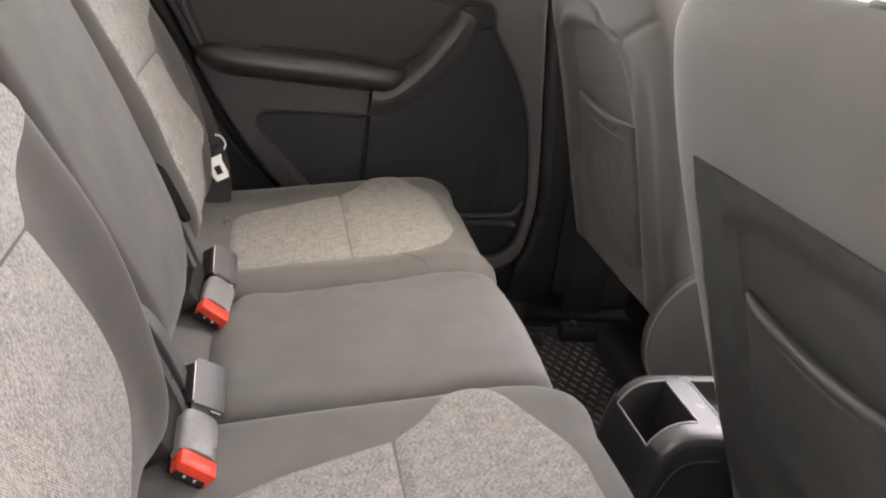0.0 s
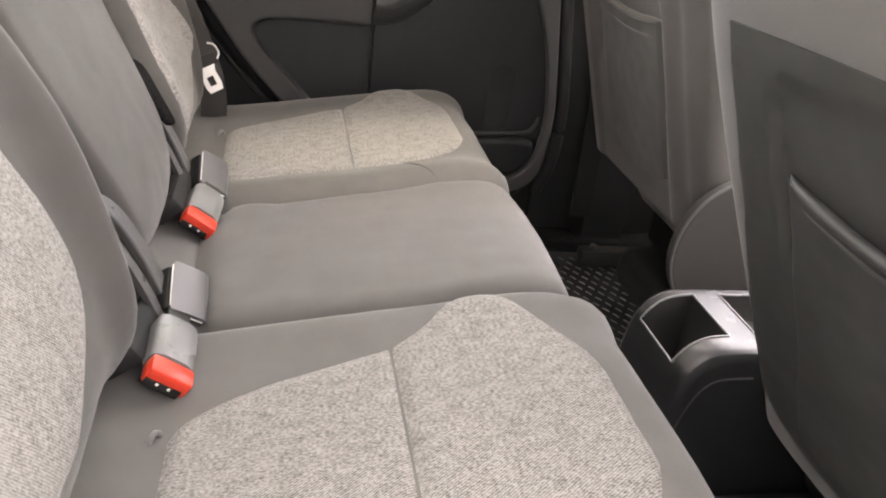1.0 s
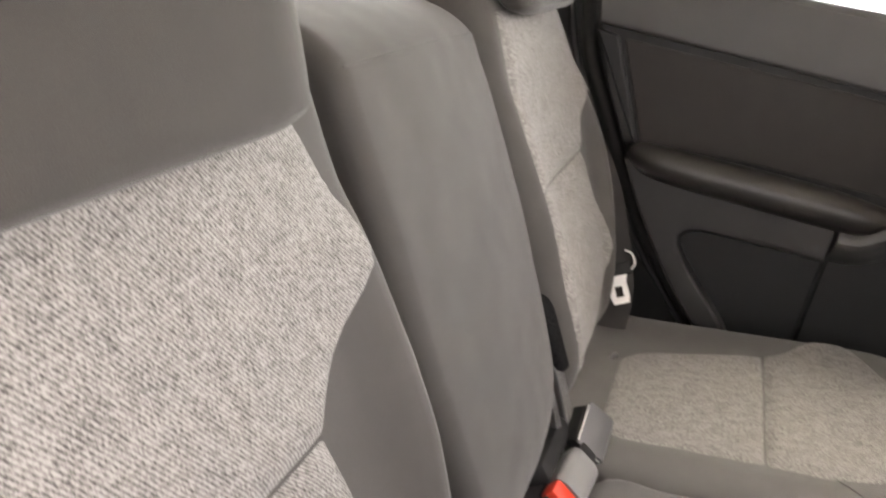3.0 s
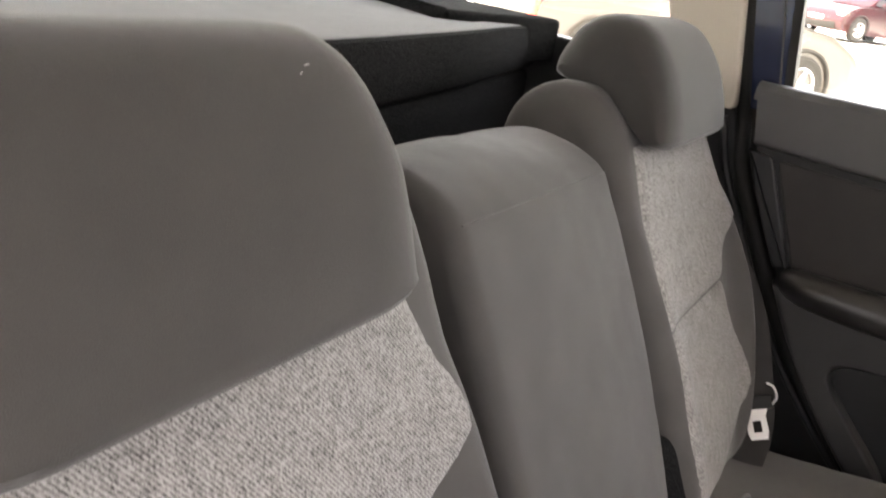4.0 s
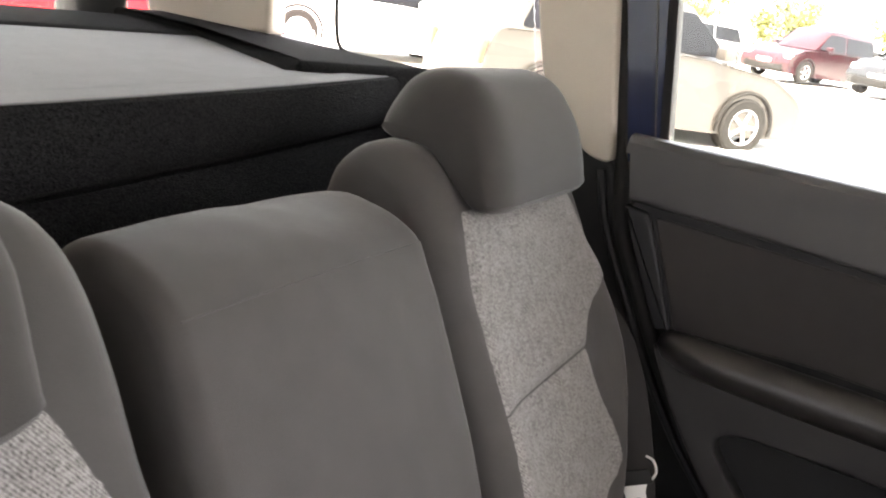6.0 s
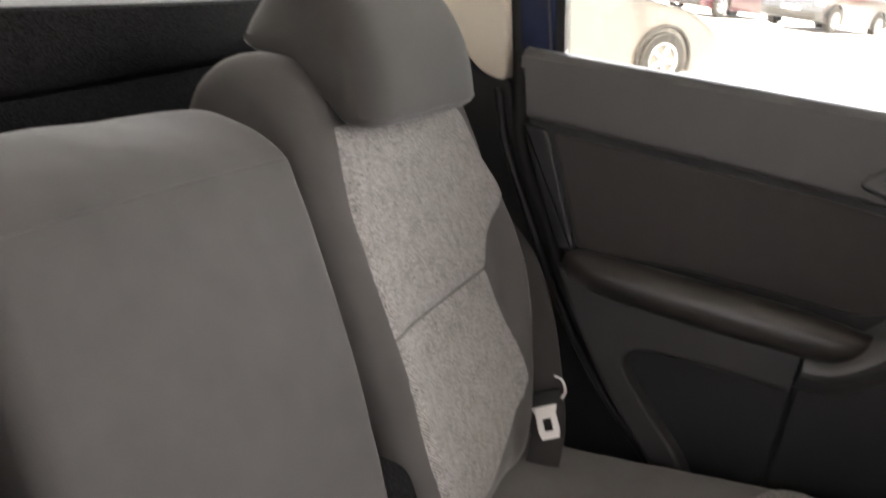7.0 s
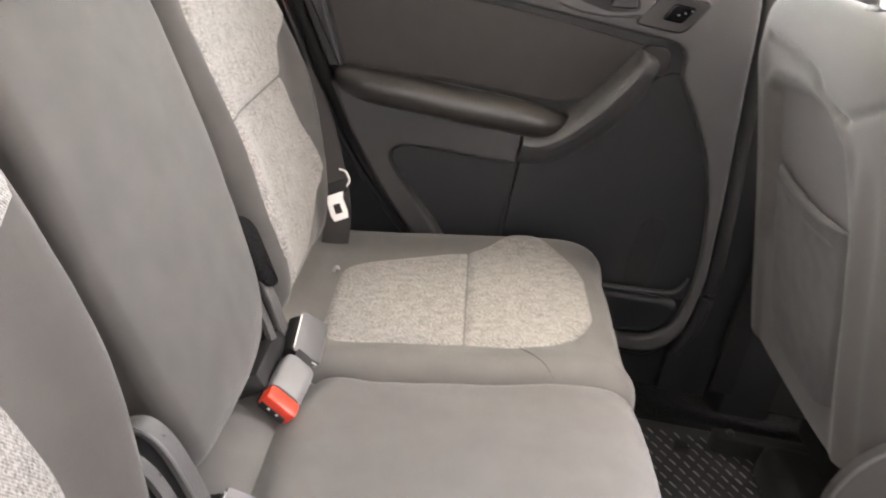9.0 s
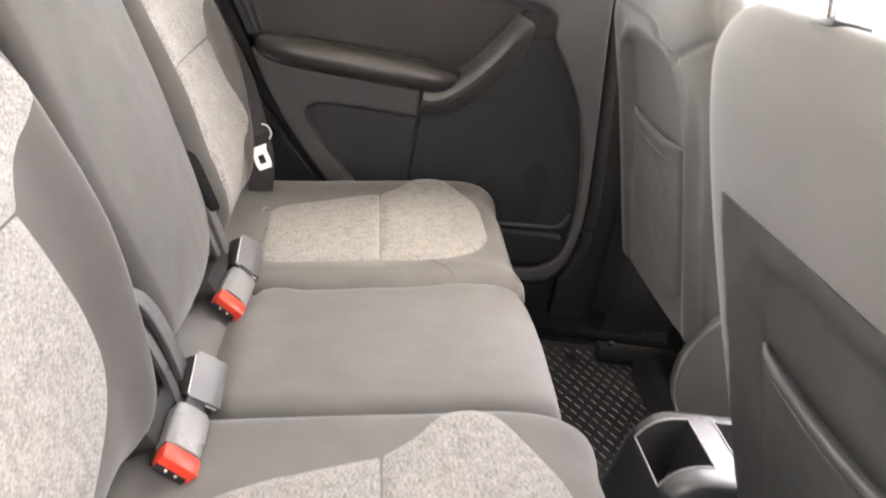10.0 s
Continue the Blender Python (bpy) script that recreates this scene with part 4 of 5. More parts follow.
bulk2 = part("load_partition", sheet([[(x - 0.014, y, 0.774), (x - 0.008, y, 0.765), (x - 0.006, y, 0.70), (x - 0.03, y, 0.0), (x - 0.06, y, 0.0), (x - 0.06, y, 0.774)] for y, x in SHELF_LINE], closed=True, caps=True), CARPET)
tagged(bulk2, "black carpeted partition under the shelf", "partition", kind="structure")
for s in (1, -1):
    sup = part("shelf_support", slab([(x, y * s) for x, y in rounded([(-0.585, 0.75), (-0.598, 0.66), (-0.65, 0.452), (-1.02, 0.60), (-1.26, 0.62), (-1.26, 0.75)], 0.01)], 0.80, 0.874, 0.010), CARPET)
    tagged(sup, "black carpeted side support of the shelf", "shelf support", kind="structure")


# ---------------------------------------------------------------- front seats
def ease(t):
    t = min(1.0, max(0.0, t))
    return t * t * (3 - 2 * t)


def gap_to(y, z, line):
    """Distance from a point to a broken line."""
    best = 9.0
    for (a, b), (c, d) in zip(line[:-1], line[1:]):
        t = min(1.0, max(0.0, ((y - a) * (c - a) + (z - b) * (d - b)) / ((c - a) ** 2 + (d - b) ** 2)))
        best = min(best, math.hypot(y - a - t * (c - a), z - b - t * (d - b)))
    return best


class SeatBack:
    """The back of a front seat: rings stacked up its leaning height. half: half width; inner: what the +y side is wider by; relief(y, z): height of folds."""

    def __init__(self, yc, lean, half, top, base, inner, relief):
        self.yc, self.lean, self.half, self.top, self.base, self.inner, self.relief = yc, lean, half, top, base, inner, relief

    def rear(self, y, z, lift=0.0):
        right = y > self.yc
        w, n = self.half(z) + (self.inner(z) if right else 0.0), 4.6 if right else 3.2
        v = min(0.999, abs(y - self.yc) / w)
        return (self.lean(z) + 0.055 * (1 - (1 - v**n) ** (1 / n)) - lift, y, z)

    def shell(self):
        rows = []
        for k in range(110):
            t = k / 109
            z = self.base + (self.top - self.base) * (1 - (1 - t) ** 1.7)
            pinch = 1.0 if z < self.top - 0.075 else math.sqrt(max(0.004, 1 - ((z - self.top + 0.075) / 0.0752) ** 2))
            ring, cx = [], self.lean(z) + 0.055
            for j in range(96):
                rear = j < 72
                u = -math.cos(math.pi * j / 71) if rear else math.cos(math.pi * (j - 71) / 25)
                u = 0.5 * u + 0.5 * (2 / math.pi) * math.asin(max(-1.0, min(1.0, u)))
                right = u > 0
                w = (self.half(z) + (self.inner(z) if right else 0.0)) * (0.84 + 0.16 * pinch)
                n = 4.6 if right else 3.2
                deep = 0.055 * pinch * (max(0.0, 1 - abs(u) ** n)) ** (1 / n)
                y = self.yc + w * u
                ring.append((cx - deep - self.relief(y, z) * pinch if rear else cx + deep, y, z))
            rows.append(ring)
        return sheet(rows, closed=True, caps=True)

    def panel(self, top, bottom, left, right, lift, soft=0.0, folds=None, rows=44, across=60):
        """A covering over the rear face between two edges given as functions of 0 to 1 across; soft: how far its sides slope."""
        pts = []
        for a in range(-1, rows + 1):
            line = []
            for b in range(-1, across + 1):
                q = min(max(b, 0), across - 1) / (across - 1)
                t = min(max(a, 0), rows - 1) / (rows - 1)
                rim = a in (-1, rows) or b in (-1, across)
                y = left + (right - left) * q
                z = top(q) + (bottom(q) - top(q)) * t
                up = lift * (ease(0.12 + min(q, 1 - q) * (right - left) / soft) if soft else 1.0) + (folds(y, z) if folds else 0.0)
                line.append(self.rear(y, z, -0.006 if rim else up + ripple(0.0, y * 0.8, z * 1.4, 1.4)))
            pts.append(line)
        return sheet(pts)


WELL_TOP = smooth_table((0.22, 0.66), (0.27, 0.695), (0.31, 0.720), (0.36, 0.734), (0.42, 0.736), (0.50, 0.728), (0.54, 0.716), (0.57, 0.69))
WELL_SIDE = smooth_table((0.30, 0.242), (0.50, 0.242), (0.60, 0.247), (0.66, 0.262), (0.70, 0.272), (0.74, 0.285))
FOLD = [(0.56, 0.784), (0.50, 0.782), (0.448, 0.779), (0.40, 0.776), (0.362, 0.767), (0.345, 0.750), (0.300, 0.736), (0.272, 0.732)]
YOKE = [(0.300, 0.736), (0.272, 0.732), (0.225, 0.752), (0.168, 0.779)]


def far_relief(y, z):
    """Sunken field above the map pocket, soft side bolsters and sewn folds of the cover."""
    near_edge = min(y - WELL_SIDE(z), 0.556 - y, WELL_TOP(y) - z)
    h = 0.004 - 0.017 * ease(near_edge / 0.016 + 0.5) * ease((z - 0.45) / 0.08)
    h += 0.004 * math.exp(-(((near_edge + 0.014) / 0.010) ** 2))
    h += 0.010 * math.exp(-(((y - 0.598) / 0.028) ** 2)) * ease((0.80 - z) / 0.06)
    h -= 0.005 * math.exp(-((gap_to(y, z, FOLD) / 0.006) ** 2)) + 0.0045 * math.exp(-((gap_to(y, z, YOKE) / 0.004) ** 2))
    h += 0.005 * math.exp(-(((y - 0.222 - 0.02 * (z - 0.5)) / 0.012) ** 2)) * ease((0.72 - z) / 0.1) - 0.003 * math.exp(-(((y - 0.196) / 0.010) ** 2)) * ease((0.72 - z) / 0.1)
    return h


NEAR_WELL = smooth_table((-0.60, 0.648), (-0.43, 0.649), (-0.34, 0.647), (-0.30, 0.642), (-0.28, 0.633), (-0.27, 0.622))


def near_relief(y, z):
    """Sunken field above the map pocket."""
    inside = min(-0.270 - 0.09 * max(0.0, 0.60 - z) - y, NEAR_WELL(y) - z, y + 0.56)
    return -0.011 * ease(inside / 0.010 + 0.5) * ease((z - 0.44) / 0.06)


def front_seat(yc, lean, label):
    seat = thing("front_seat", label, "car seat", "front seats")
    far = yc > 0
    half = smooth_table((0.27, 0.200), (0.40, 0.222), (0.60, 0.236), (0.72, 0.232), (0.80, 0.212), (0.90, 0.17))
    wider = smooth_table((0.20, 0.06), (0.30, 0.055), (0.50, 0.042), (0.78, 0.050), (0.90, 0.03)) if far else smooth_table((0.20, 0.0), (0.35, 0.008), (0.60, 0.026), (0.90, 0.03))
    base = 0.27 if far else 0.205
    sb = SeatBack(yc, lean, half, 0.862, base, wider, far_relief if far else near_relief)
    part("backrest", sb.shell(), CLOTH_FRONT, seat)
    p0, p1, ptop = (yc - 0.136, yc + 0.140, 0.596) if far else (yc - 0.165, yc + 0.091, 0.554)
    if not far:
        part("back_board", sb.panel(lambda q: 0.677 + 0.003 * math.sin(math.pi * q), lambda q: base + 0.03 + 0.03 * (2 * q - 1) ** 4, yc - 0.205, yc + 0.182, 0.004, 0.0, near_relief), BOARD, seat, "smooth covering over the lower back")
    sag = lambda q: ptop - 0.012 * math.sin(math.pi * q) + 0.006 * q
    pocket = part("map_pocket", sb.panel(sag, lambda q: base + 0.05 + 0.03 * (2 * q - 1) ** 4, p0, p1, 0.009, 0.022), POCKET_CLOTH if far else BOARD, seat, "grey map pocket")
    for drop, thick in ((0.0, 0.0062), (0.026 if far else 0.015, 0.0024)):
        part("pocket_hem", tube([sb.rear(p0 + 0.003 + (p1 - p0 - 0.006) * q, sag(q) + 0.001 - drop, 0.0085 - 0.010 * (2 * q - 1) ** 8) for q in np.linspace(0, 1, 17)], [thick * k for k in [0.3, 0.6, 0.85] + [1.0] * 11 + [0.85, 0.6, 0.3]], 10, 0.9), CLOTH_FRONT if far else VINYL, pocket, "thick stitched hem")
    xb = lean(0.30) + 0.06
    part("cushion", box(xb + 0.04, xb + 0.52, yc - 0.235, yc + 0.235, 0.16, 0.345, 0.05, 4), CLOTH_SHADED, seat)
    part("seat_frame", box(xb + 0.09, xb + 0.48, yc - 0.20, yc + 0.20, 0.075, 0.165, 0.015), SEAL_SHADE, seat)
    for s in (-1, 1):
        part("rail", box(xb - 0.06, xb + 0.50, yc + s * 0.19 - 0.018, yc + s * 0.19 + 0.018, 0.012, 0.05, 0.006), SEAL_SHADE, seat)
        bolt = bmesh.new()
        bmesh.ops.create_cone(bolt, cap_ends=True, segments=12, radius1=0.008, radius2=0.007, depth=0.008)
        bolt.transform(Matrix.Translation((xb - 0.03, yc + s * 0.19, 0.054)))
        part("bolt", bolt, PLASTIC, seat)
        part("headrest_post", tube([(lean(0.85) + 0.05, yc + s * 0.062, 0.84), (lean(0.92) + 0.05, yc + s * 0.062, 0.95)], 0.0055, 10), CHROME, seat, "bright chrome headrest post")
        part("post_collar", box(lean(0.85) + 0.035, lean(0.85) + 0.072, yc + s * 0.062 - 0.018, yc + s * 0.062 + 0.018, 0.855, 0.865, 0.004), PLASTIC_DARK, seat)
        sidey = yc + s * 0.240
        disc = [(xb + 0.01 + 0.11 * math.cos(a), 0.268 + 0.125 * math.sin(a)) for a in np.linspace(0, 2 * math.pi, 40)[:-1]]
        if s > 0:
            continue
        cover = part("side_cover", slab(disc, -0.01, 0.010, 0.006, lambda u, v, h, sy=sidey, s=s: (u, sy + s * h, v)), VINYL, seat, "rounded plastic hinge cover")
        # lighter tube over the upper arc stands for the rim's highlight
        part("rim_highlight", tube([(u, sidey + s * 0.009, v) for u, v in disc[4:26]], 0.0024, 8), BUCKLE_COVER, cover)
        part("side_bracket", tube([(xb - 0.055, yc + s * 0.215, 0.335), (xb - 0.05, yc + s * 0.222, 0.28), (xb - 0.03, yc + s * 0.225, 0.20), (xb + 0.0, yc + s * 0.22, 0.12)], 0.007, 8), SEAL_SHADE, seat)
    part("headrest", box(lean(0.95) + 0.0, lean(0.95) + 0.10, yc - 0.13, yc + 0.13, 0.93, 1.12, 0.04, 4), CLOTH_SHADED, seat)
    return seat


front_seat(0.372, lambda z: 0.735 - 0.31 * (z - 0.30) - 0.05 * max(0, z - 0.6), "grey cloth front seat with map pocket beside the closed door")
front_seat(-0.385, lambda z: 0.640 - 0.40 * (z - 0.30), "grey cloth front seat with map pocket beside the open door")


# ---------------------------------------------------------------- centre console
con = thing("centre_console", "black plastic centre console with a rear cup holder", "console")
con.location.x = 0.024
CY = -0.076
CON_PATH = spline([(0.536, 0.0), (0.541, 0.10), (0.549, 0.175), (0.557, 0.222), (0.570, 0.250), (0.592, 0.268), (0.625, 0.2745), (0.70, 0.2755), (0.82, 0.276), (1.10, 0.278), (1.20, 0.272), (1.215, 0.22), (1.215, 0.0)], 150)
_d = np.gradient(CON_PATH, axis=0)
_d /= np.linalg.norm(_d, axis=1)[:, None]
CON_Y = [-0.085 + 0.022 * (1 - math.cos(a)) for a in np.linspace(0, math.pi / 2, 8)] + [-0.052, -0.03, 0.0, 0.03, 0.052] + [0.085 - 0.022 * (1 - math.cos(a)) for a in np.linspace(math.pi / 2, 0, 8)]


def con_point(i, y, lift=0.0):
    """The console's skin at path row i and y from its middle."""
    over = max(0.0, abs(y) - 0.063)
    h = lift - (0.022 - math.sqrt(max(0.0, 0.022**2 - over**2)))
    return Vector((CON_PATH[i, 0] - _d[i, 1] * h, CY + y, CON_PATH[i, 1] + _d[i, 0] * h))


def con_row(x, z=None):
    """The first path row past that length, or past that height on the end face."""
    return next(i for i in range(len(CON_PATH)) if (CON_PATH[i, 1] > z if z else CON_PATH[i, 0] > x and CON_PATH[i, 1] > 0.2))


CUP, TRAY, TRIM_FROM = (con_row(0, 0.232), con_row(0.630)), (con_row(0.664), con_row(0.82)), con_row(0, 0.240)
# the top faces get a lighter grey that imitates reflected light
for name, mat, on_top, label in (("console_body", PLASTIC_DARK, False, ""), ("top_trim", CONSOLE_TRIM, True, "console top with rounded shoulders, its sheen put in as lighter grey")):
    cb = bmesh.new()
    v = [[cb.verts.new(con_point(i, y)) for y in CON_Y] for i in range(len(CON_PATH))]
    for i in range(len(CON_PATH) - 1):
        for j in range(len(CON_Y) - 1):
            inside = abs(CON_Y[j] + CON_Y[j + 1]) < 0.10
            if inside and (CUP[0] <= i < CUP[1] or TRAY[0] <= i < TRAY[1]):
                continue
            top = TRIM_FROM <= i < con_row(1.15) and 3 <= j < len(CON_Y) - 4
            if top == on_top:
                cb.faces.new((v[i][j], v[i][j + 1], v[i + 1][j + 1], v[i + 1][j]))
    if not on_top:
        cb.faces.new([r[0] for r in v])
        cb.faces.new([r[-1] for r in v])
    bmesh.ops.delete(cb, geom=[q for q in cb.verts if not q.link_faces], context="VERTS")
    part(name, cb, mat, con, label)


def hollow(name, rows, floor_z, label):
    """A sunk well with a thin bright rim round its mouth."""
    a, b = rows
    loop = [con_point(i, -0.052) for i in range(a, b)] + [con_point(b, y) for y in np.linspace(-0.052, 0.052, 10)]
    loop += [con_point(i, 0.052) for i in range(b - 1, a - 1, -1)] + [con_point(a, y) for y in np.linspace(0.052, -0.052, 10)[1:-1]]
    mid = sum(loop, Vector()) / len(loop)
    rings = [loop] + [[Vector((mid.x + (q.x - mid.x) * k, mid.y + (q.y - mid.y) * k, q.z + (floor_z - q.z) * t)) for q in loop] for k, t in ((0.985, 0.05), (0.97, 0.4), (0.93, 0.85), (0.88, 0.97), (0.80, 1.0))]
    well = sheet(rings, closed=True)
    well.verts.ensure_lookup_table()
    well.faces.new(well.verts[-len(loop):])
    part(name, well, SEAL_SHADE, con, label)
    part("rim", tube([q + Vector((0, 0, 0.0005)) for q in loop + loop[:2]], 0.0016, 6, count=3 * len(loop)), BUCKLE, con, "thin bright rim")


hollow("cup_well", CUP, 0.15, "deep black cup holder")
hollow("tray", TRAY, 0.235, "shallow black tray")
part("end_rib", tube([con_point(con_row(0, z), 0.066, 0.0006) for z in (0.205, 0.17, 0.13, 0.09)], 0.0013, 6), CONSOLE_TRIM, con)
part("side_rib", tube([Vector((x, CY - 0.0855, z)) for x, z in ((0.66, 0.232), (0.61, 0.228), (0.585, 0.20), (0.568, 0.14), (0.555, 0.08))], 0.0013, 6), PLASTIC, con)
part("lever", tube([(0.83, CY + 0.045, 0.276), (0.88, CY + 0.05, 0.288), (0.97, CY + 0.05, 0.290)], 0.009, 10), CHROME, con, "bright tipped lever")


# ---------------------------------------------------------------- footwell
def tread_mat(y0, y1):
    mat_thing = thing("rubber_mat", "black rubber footwell mat with a raised tread pattern", "mat", "rubber mats")
    part("mat_base", slab(rounded([(0.40, y0), (0.97, y0), (0.97, y1), (0.40, y1)], 0.05), 0.001, 0.010, 0.004), RUBBER, mat_thing)
    bm = bmesh.new()
    pitch = 0.027
    for i in range(int(0.54 / pitch)):
        for j in range(int((y1 - y0 - 0.03) / pitch / 0.8)):
            m = pose(0.42 + (i + 0.5 * (j % 2)) * pitch, y0 + 0.025 + j * pitch * 0.8, 0.0105, 0, 0, -58 + 4 * ((i * 7 + j * 3) % 3 - 1))
            q = [bm.verts.new(m @ Vector(p)) for p in ((-0.0085, -0.0014, 0), (0.0085, -0.0014, 0), (0.0085, 0.0014, 0), (-0.0085, 0.0014, 0), (-0.006, -0.0006, 0.0024), (0.006, -0.0006, 0.0024), (0.006, 0.0006, 0.0024), (-0.006, 0.0006, 0.0024))]
            for f in ((4, 5, 6, 7), (0, 1, 5, 4), (1, 2, 6, 5), (2, 3, 7, 6), (3, 0, 4, 7)):
                bm.faces.new([q[k] for k in f])
    part("tread_pattern", bm, RUBBER_GLINT, mat_thing, "raised tread pattern with glints put into its pale colour", smooth=False, kind="stuff")
    return mat_thing


tread_mat(0.06, 0.62)
tread_mat(-0.62, -0.18)
duct = part("air_duct", box(0.80, 1.10, 0.18, 0.52, 0.0, 0.085, 0.03, 4), SEAL_SHADE)
tagged(duct, "black plastic air duct under the front seat", "air duct")
bracket = part("floor_bracket", box(0.66, 0.69, 0.53, 0.56, 0.0, 0.020, 0.006), SEAL_SHADE)
tagged(bracket, "small black bracket on the footwell floor", "bracket")
lower_belt = part("belt_anchor", ribbon([(0.745, 0.648, 0.42), (0.748, 0.645, 0.25), (0.752, 0.640, 0.09)], 0.046, 0.003, (1, 0, 0)), SEAL_SHADE)
tagged(lower_belt, "dark webbing end of the front seat belt", "seat belt")


# ---------------------------------------------------------------- outside
ASPHALT = material("sunlit_pale_concrete", (0.52, 0.50, 0.47), 0.9, second=(0.44, 0.42, 0.39), spots=0.8, grain=20, bump=0.2, size=0.01)
FOLIAGE = material("yellow_green_leaves", (0.11, 0.10, 0.014), 0.8, second=(0.05, 0.06, 0.012), spots=0.7, grain=6, bump=0.0)
BARK = material("grey_brown_bark", (0.16, 0.12, 0.09), 0.9, spots=4, grain=30, bump=0.3)
TYRE = material("black_tyre_rubber", (0.010, 0.009, 0.008), 0.8, spots=20, grain=200, bump=0.1, spec=0.2)
ALLOY = material("silver_alloy", (0.40, 0.40, 0.41), 0.35, metal=0.8, spots=8, grain=50, bump=0.0)
LAMP = material("clear_lamp_lens", (0.75, 0.75, 0.78), 0.1, spots=8, grain=50, bump=0.0)
POST = material("grey_galvanised_post", (0.42, 0.42, 0.41), 0.5, metal=0.5, spots=3, grain=30, bump=0.05)

G0 = -0.42


def gz(x, y):
    """Height of the lot: level round the car, rising gently beyond it."""
    k = min(1.0, max(0.0, (y - 2.5) / 6))
    return G0 + 0.055 * max(0.0, min(y, 12) - 2.5) + 0.025 * max(0.0, min(y, 70) - 12) + 0.03 * k * max(-12.0, min(12.0, x))


XS = [-400, -60, -30] + list(range(-24, 25, 2)) + [30, 60, 400]
YS = [-400, -30, -3, 2.5, 3.5, 4.5, 5.5, 6.5, 7.5, 8.5, 10, 12, 16, 20, 25, 30, 40, 50, 60, 70, 120, 400]
ground = part("ground", sheet([[(x, y, gz(x, y)) for x in XS] for y in YS]), ASPHALT)
tagged(ground, "pale sunlit concrete of a car sales lot", "ground", kind="structure")


# added wall, out of view: limits sky light at the doorway and bounces some in
WALL = material("pale_light_wall", (0.52, 0.52, 0.515), 0.9, spots=2, grain=40, bump=0.2)
light_wall = part("added_light_wall", box(-6, 6, -1.60, -1.42, G0, 5.0, 0.01), WALL)
tagged(light_wall, "unseen pale wall added beside the open car door to block and bounce daylight", "wall", kind="structure")


def wheel(parent, x, y, side):
    tyre_rows = []
    for r, d in ((0.20, 0.095), (0.30, 0.10), (0.325, 0.08), (0.33, 0.0), (0.325, -0.08), (0.30, -0.10), (0.20, -0.095)):
        tyre_rows.append([(x + r * math.cos(a), y + d, 0.33 + r * math.sin(a)) for a in (2 * math.pi * k / 28 for k in range(28))])
    w = part("wheel", sheet(tyre_rows, closed=True, caps=False), TYRE, parent)
    rim = sheet([[(x + r * math.cos(a), y + side * d, 0.33 + r * math.sin(a)) for a in (2 * math.pi * k / 28 for k in range(28))] for r, d in ((0.215, 0.09), (0.205, 0.098), (0.190, 0.085), (0.185, 0.03))], closed=True)
    part("rim", rim, ALLOY, w)
    for k in range(5):
        m = Matrix.Translation((x, y + side * 0.070, 0.33)) @ Matrix.Rotation(2 * math.pi * k / 5, 4, "Y")
        part("spoke", box_to(m @ pose(0.10, 0, 0), 0.19, 0.03, 0.045, 0.008), ALLOY, w)
    hub = bmesh.new()
    bmesh.ops.create_cone(hub, cap_ends=True, segments=14, radius1=0.045, radius2=0.04, depth=0.04, matrix=Matrix.Translation((x, y + side * 0.075, 0.33)) @ Matrix.Rotation(math.pi / 2, 4, "X"))
    part("hub", hub, ALLOY, w)


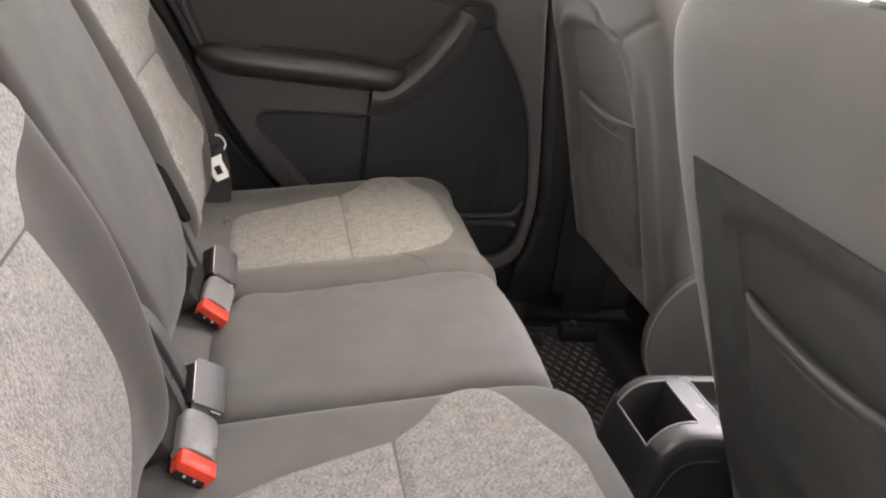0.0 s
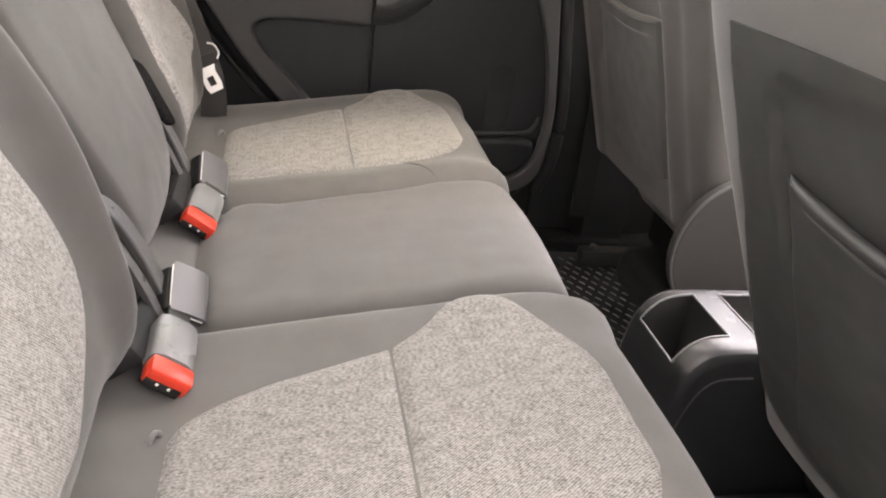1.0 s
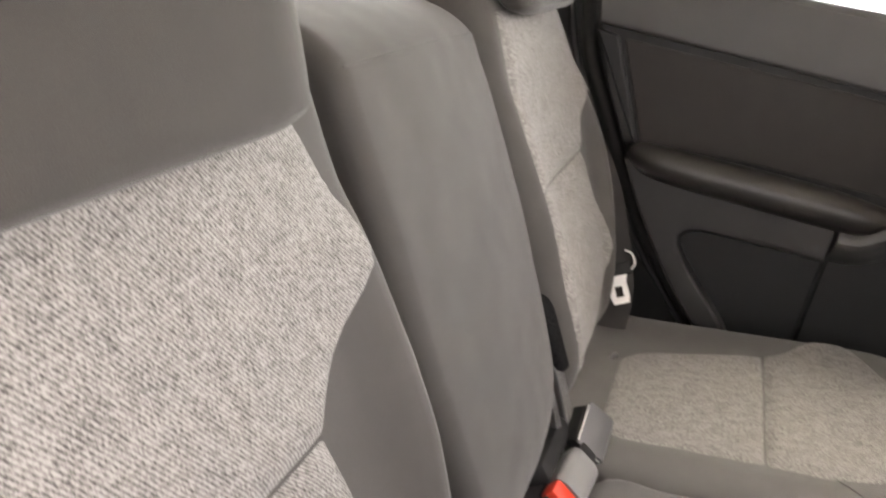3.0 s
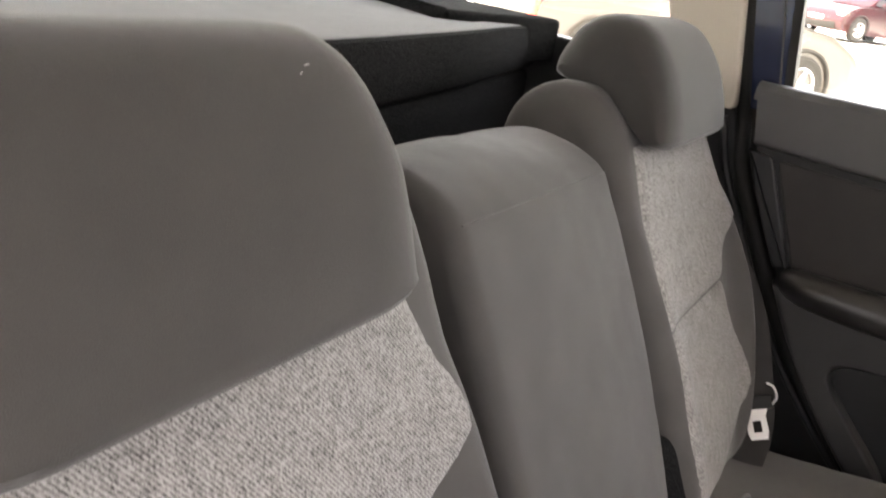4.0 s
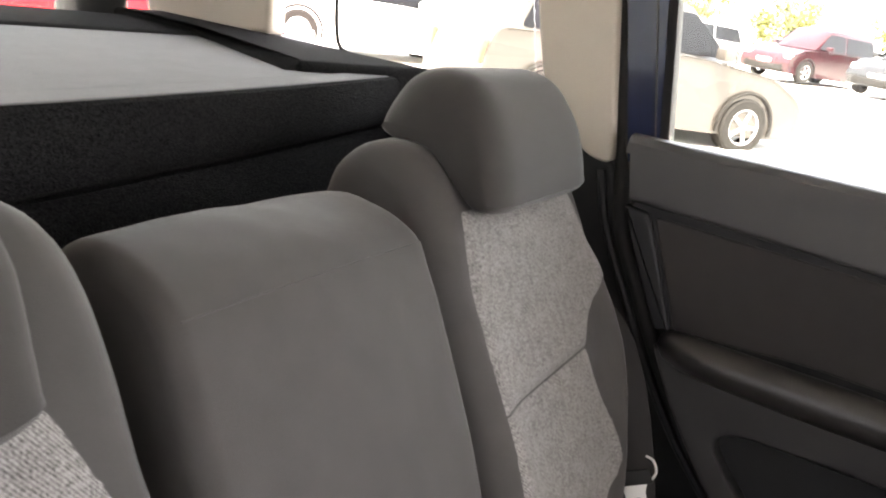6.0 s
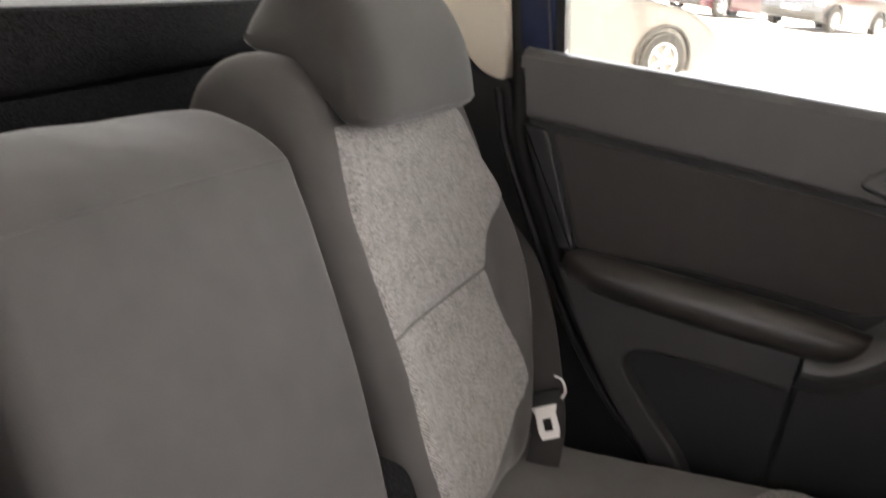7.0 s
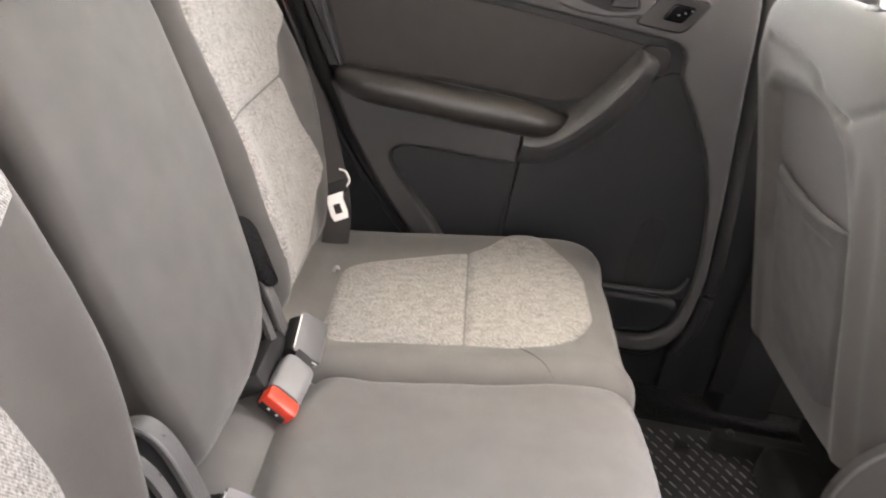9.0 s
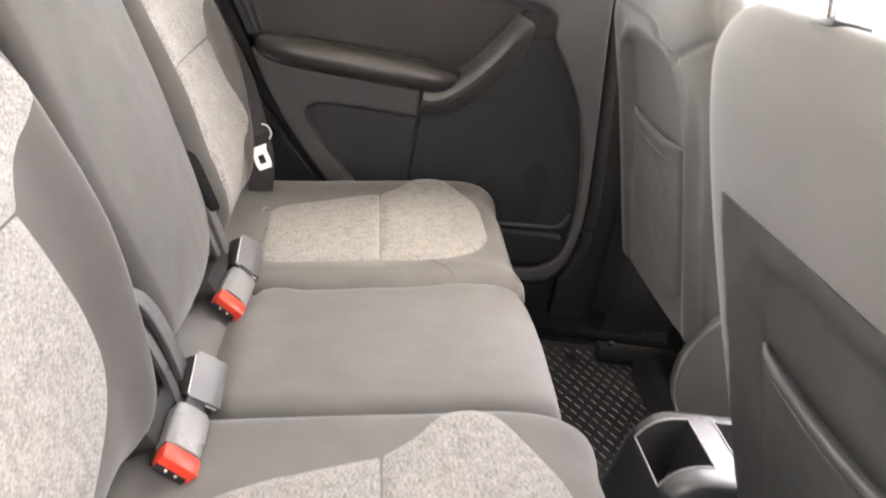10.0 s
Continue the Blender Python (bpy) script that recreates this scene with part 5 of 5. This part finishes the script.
def parked_car(label, paint, m, length=4.2, height=1.5, tall=0.0):
    """A parked hatchback, nose towards +x of its own axes, wheels on z = 0."""
    car = thing("parked_car", label, "car", "parked cars")
    L, H = length / 2, height
    low = [(-L, 0.45), (-L + 0.03, 0.75), (-L + 0.10, 0.92 + tall), (-0.9, 0.96 + tall), (0.6, 0.93 + tall), (L - 0.55, 0.84 + tall), (L - 0.12, 0.72), (L, 0.55), (L - 0.05, 0.25), (L - 0.40, 0.22), (-L + 0.4, 0.22), (-L + 0.05, 0.28)]
    rows = []
    for y, k in ((-0.86, 0.965), (-0.885, 0.99), (-0.88, 1.0), (-0.5, 1.012), (0, 1.016), (0.5, 1.012), (0.88, 1.0), (0.885, 0.99), (0.86, 0.965)):
        rows.append([(x * k, y, 0.55 + (z - 0.55) * k) for x, z in rounded(low, 0.1, 2)])
    part("body", sheet(rows, closed=True, caps=True), paint, car)
    cab = [(-L + 0.16, 0.92 + tall), (-L + 0.42, H - 0.08), (-L + 0.75, H), (0.15, H), (0.45, H - 0.06), (1.10, 0.92 + tall)]
    rows = []
    for y, k in ((-0.80, 0.0), (-0.66, 0.86), (-0.60, 0.97), (-0.3, 1.0), (0.3, 1.0), (0.60, 0.97), (0.66, 0.86), (0.80, 0.0)):
        rows.append([(x * (0.94 + 0.06 * (1 - k)) - 0.02, y, 0.92 + tall + (z - 0.92 - tall) * k) for x, z in cab])
    part("roof", sheet(rows, caps=False), paint, car)
    for s in (-1, 1):
        def on_side(u, v, h, s=s):
            k = (v - 0.92 - tall) / (H - 0.92 - tall)
            return (u, s * (0.80 - 0.14 * k / 0.86 + 0.004 + h), v)
        for a, b, c, d in ((-L + 0.40, -0.35, -0.35, -L + 0.60), (-0.28, 0.92, 0.42, -0.28)):
            part("side_window", slab(rounded([(a, 0.96 + tall), (b, 0.96 + tall), (c, H - 0.14), (d, H - 0.14)], 0.04), 0, 0.006, 0.002, on_side), GLASS_DARK, car)
        for x in (-L + 0.78, L - 0.82):
            wheel(car, x, s * 0.80, s)
            part("wheel_arch", tube([(x + 0.39 * math.cos(a), s * 0.885, 0.33 + 0.39 * math.sin(a)) for a in np.linspace(-0.2, math.pi + 0.2, 11)], 0.022, 6), TYRE, car)
        part("headlight", box(L - 0.30, L - 0.06, s * 0.72 - 0.12, s * 0.72 + 0.12, 0.62, 0.78, 0.03), LAMP, car)
        part("tail_lamp", box(-L - 0.005, -L + 0.12, s * 0.74 - 0.10, s * 0.74 + 0.10, 0.62, 0.86, 0.02), RED, car)
        part("door_mirror", box(0.62, 0.78, s * 0.98 - 0.09, s * 0.98 + 0.09, 0.95 + tall, 1.08 + tall, 0.03), paint, car)
    part("lower_bumper", box(L - 0.12, L + 0.01, -0.70, 0.70, 0.26, 0.46, 0.03), TYRE, car)
    part("plate", box(L - 0.005, L + 0.018, -0.26, 0.26, 0.47, 0.58, 0.004), LAMP, car)
    car.matrix_basis = m
    return car


def car_paint(name, c):
    return material(name, c, 0.25, second=tuple(v * 0.9 for v in c), spots=3, grain=100, bump=0.0, spec=0.4)


BLACK_P, WHITE_P, RED_P, MAROON_P, ORANGE_P, SILVER_P = (car_paint(n, c) for n, c in (("black_paint", (0.042, 0.037, 0.033)), ("white_paint", (0.8, 0.8, 0.8)), ("red_paint", (0.45, 0.008, 0.012)), ("maroon_paint", (0.022, 0.003, 0.005)), ("orange_paint", (0.6, 0.12, 0.01)), ("silver_paint", (0.35, 0.36, 0.37))))
DARK_P = car_paint("deep_black_paint", (0.010, 0.010, 0.011))


def park(label, paint, x, y, turn, length=4.2, height=1.5, tall=0.0):
    parked_car(label, paint, pose(x, y, gz(x, y), 0, 0, turn), length, height, tall)


park("black parked hatchback with silver wheels", BLACK_P, -2.77, 8.85, 50, 4.2, 1.6, 0.08)
park("white parked hatchback with silver wheels", WHITE_P, -8.2, 11.5, 48)
park("silver parked car behind the white one", SILVER_P, -7.4, 18.5, -14, 4.3, 1.5)
park("bright red parked hatchback seen through the rear window", RED_P, -6.9, 5.2, 42)
park("maroon parked car in the far row", MAROON_P, -2.3, 27.0, -122, 4.4, 1.65, 0.08)
park("dark parked car in the far row", DARK_P, 0.6, 25.6, -116, 4.4, 1.65, 0.08)
park("orange parked car in the far row", ORANGE_P, 4.6, 26, -118, 4.2, 1.5)
park("silver parked car in the far row", SILVER_P, -6.6, 29, -120, 4.3, 1.55)
park("white parked car in the far row", WHITE_P, 8.5, 27, -116, 4.3, 1.5)


def tree(x, y, h, seed):
    rng = random.Random(seed)
    G = gz(x, y)
    t = thing("tree", "leafy yellow-green tree beyond the parked cars", "tree", "trees along the lot")
    bm = tube([(x, y, G), (x + 0.1, y, G + h * 0.25), (x - 0.05, y + 0.1, G + h * 0.5), (x, y, G + h * 0.8)], [0.16, 0.12, 0.09, 0.04], 8)
    for k in range(6):
        a, z = rng.uniform(0, 6.28), G + h * rng.uniform(0.25, 0.6)
        limb = tube([(x, y, z), (x + math.cos(a) * h * 0.12, y + math.sin(a) * h * 0.12, z + h * 0.10), (x + math.cos(a) * h * 0.22, y + math.sin(a) * h * 0.22, z + h * 0.22)], [0.06, 0.04, 0.015], 6)
        me = bpy.data.meshes.new("limb")
        limb.to_mesh(me)
        limb.free()
        bm.from_mesh(me)
        bpy.data.meshes.remove(me)
    part("trunk", bm, BARK, t)
    verts, faces = [], []
    lobes = [(rng.gauss(0, h * 0.16), rng.gauss(0, h * 0.16), h * rng.uniform(0.22, 0.92), h * rng.uniform(0.10, 0.18)) for _ in range(16)]
    for _ in range(2600):
        lx, ly, lz, lr = rng.choice(lobes)
        d = Vector((rng.gauss(0, 1), rng.gauss(0, 1), rng.gauss(0, 1))).normalized() * lr * rng.uniform(0.5, 1.05)
        c = Vector((x + lx, y + ly, G + lz)) + d
        s = rng.uniform(0.10, 0.20)
        u = Vector((rng.gauss(0, 1), rng.gauss(0, 1), rng.gauss(0, 1))).normalized()
        w = u.orthogonal().normalized() * s
        n = len(verts)
        verts += [c - u * s, c + w * 0.5, c + u * s, c - w * 0.5]
        faces.append((n, n + 1, n + 2, n + 3))
    me = bpy.data.meshes.new("crown")
    me.from_pydata(verts, [], faces)
    me.materials.append(FOLIAGE)
    ob = new("crown", me)
    ob.parent = t
    tagged(ob, kind="stuff")


for k in range(14):
    tree(-52 + 5.6 * k + (k * 37 % 5) * 0.5, 50 + (k * 53 % 7), 4.6 + (k * 29 % 5) * 0.6, k)
for x in (-8.6, 6.0):
    lp = thing("lamp_post", "slim grey lamp post between the parked rows", "lamp post", "lamp posts")
    part("pole", tube([(x, 58, gz(x, 58)), (x, 58, 3.0), (x, 58, 8.0)], [0.09, 0.07, 0.05], 10), POST, lp)
    part("lamp_head", box(x - 0.15, x + 0.45, 57.85, 58.15, 7.95, 8.1, 0.04), POST, lp)


# ---------------------------------------------------------------- lint on the headrest
LINT = material("white_lint", (0.34, 0.33, 0.32), 0.95, spots=200, grain=900, bump=0.0)
for x, y, z, turn in ((-0.2480, -0.332, 0.8912, 20), (-0.2520, -0.324, 0.8943, -40)):
    fluff = part("lint", tube([Vector((x, y, z)) + Matrix.Rotation(radians(turn), 3, "Z") @ Vector((0, d, 0.0006 * math.sin(d * 900))) for d in (-0.0014, -0.0005, 0.0005, 0.0014)], [0.0002, 0.0004, 0.0004, 0.0002], 6), LINT)
    tagged(fluff, "tiny white lint fleck on the headrest cloth", "lint", "lint flecks")
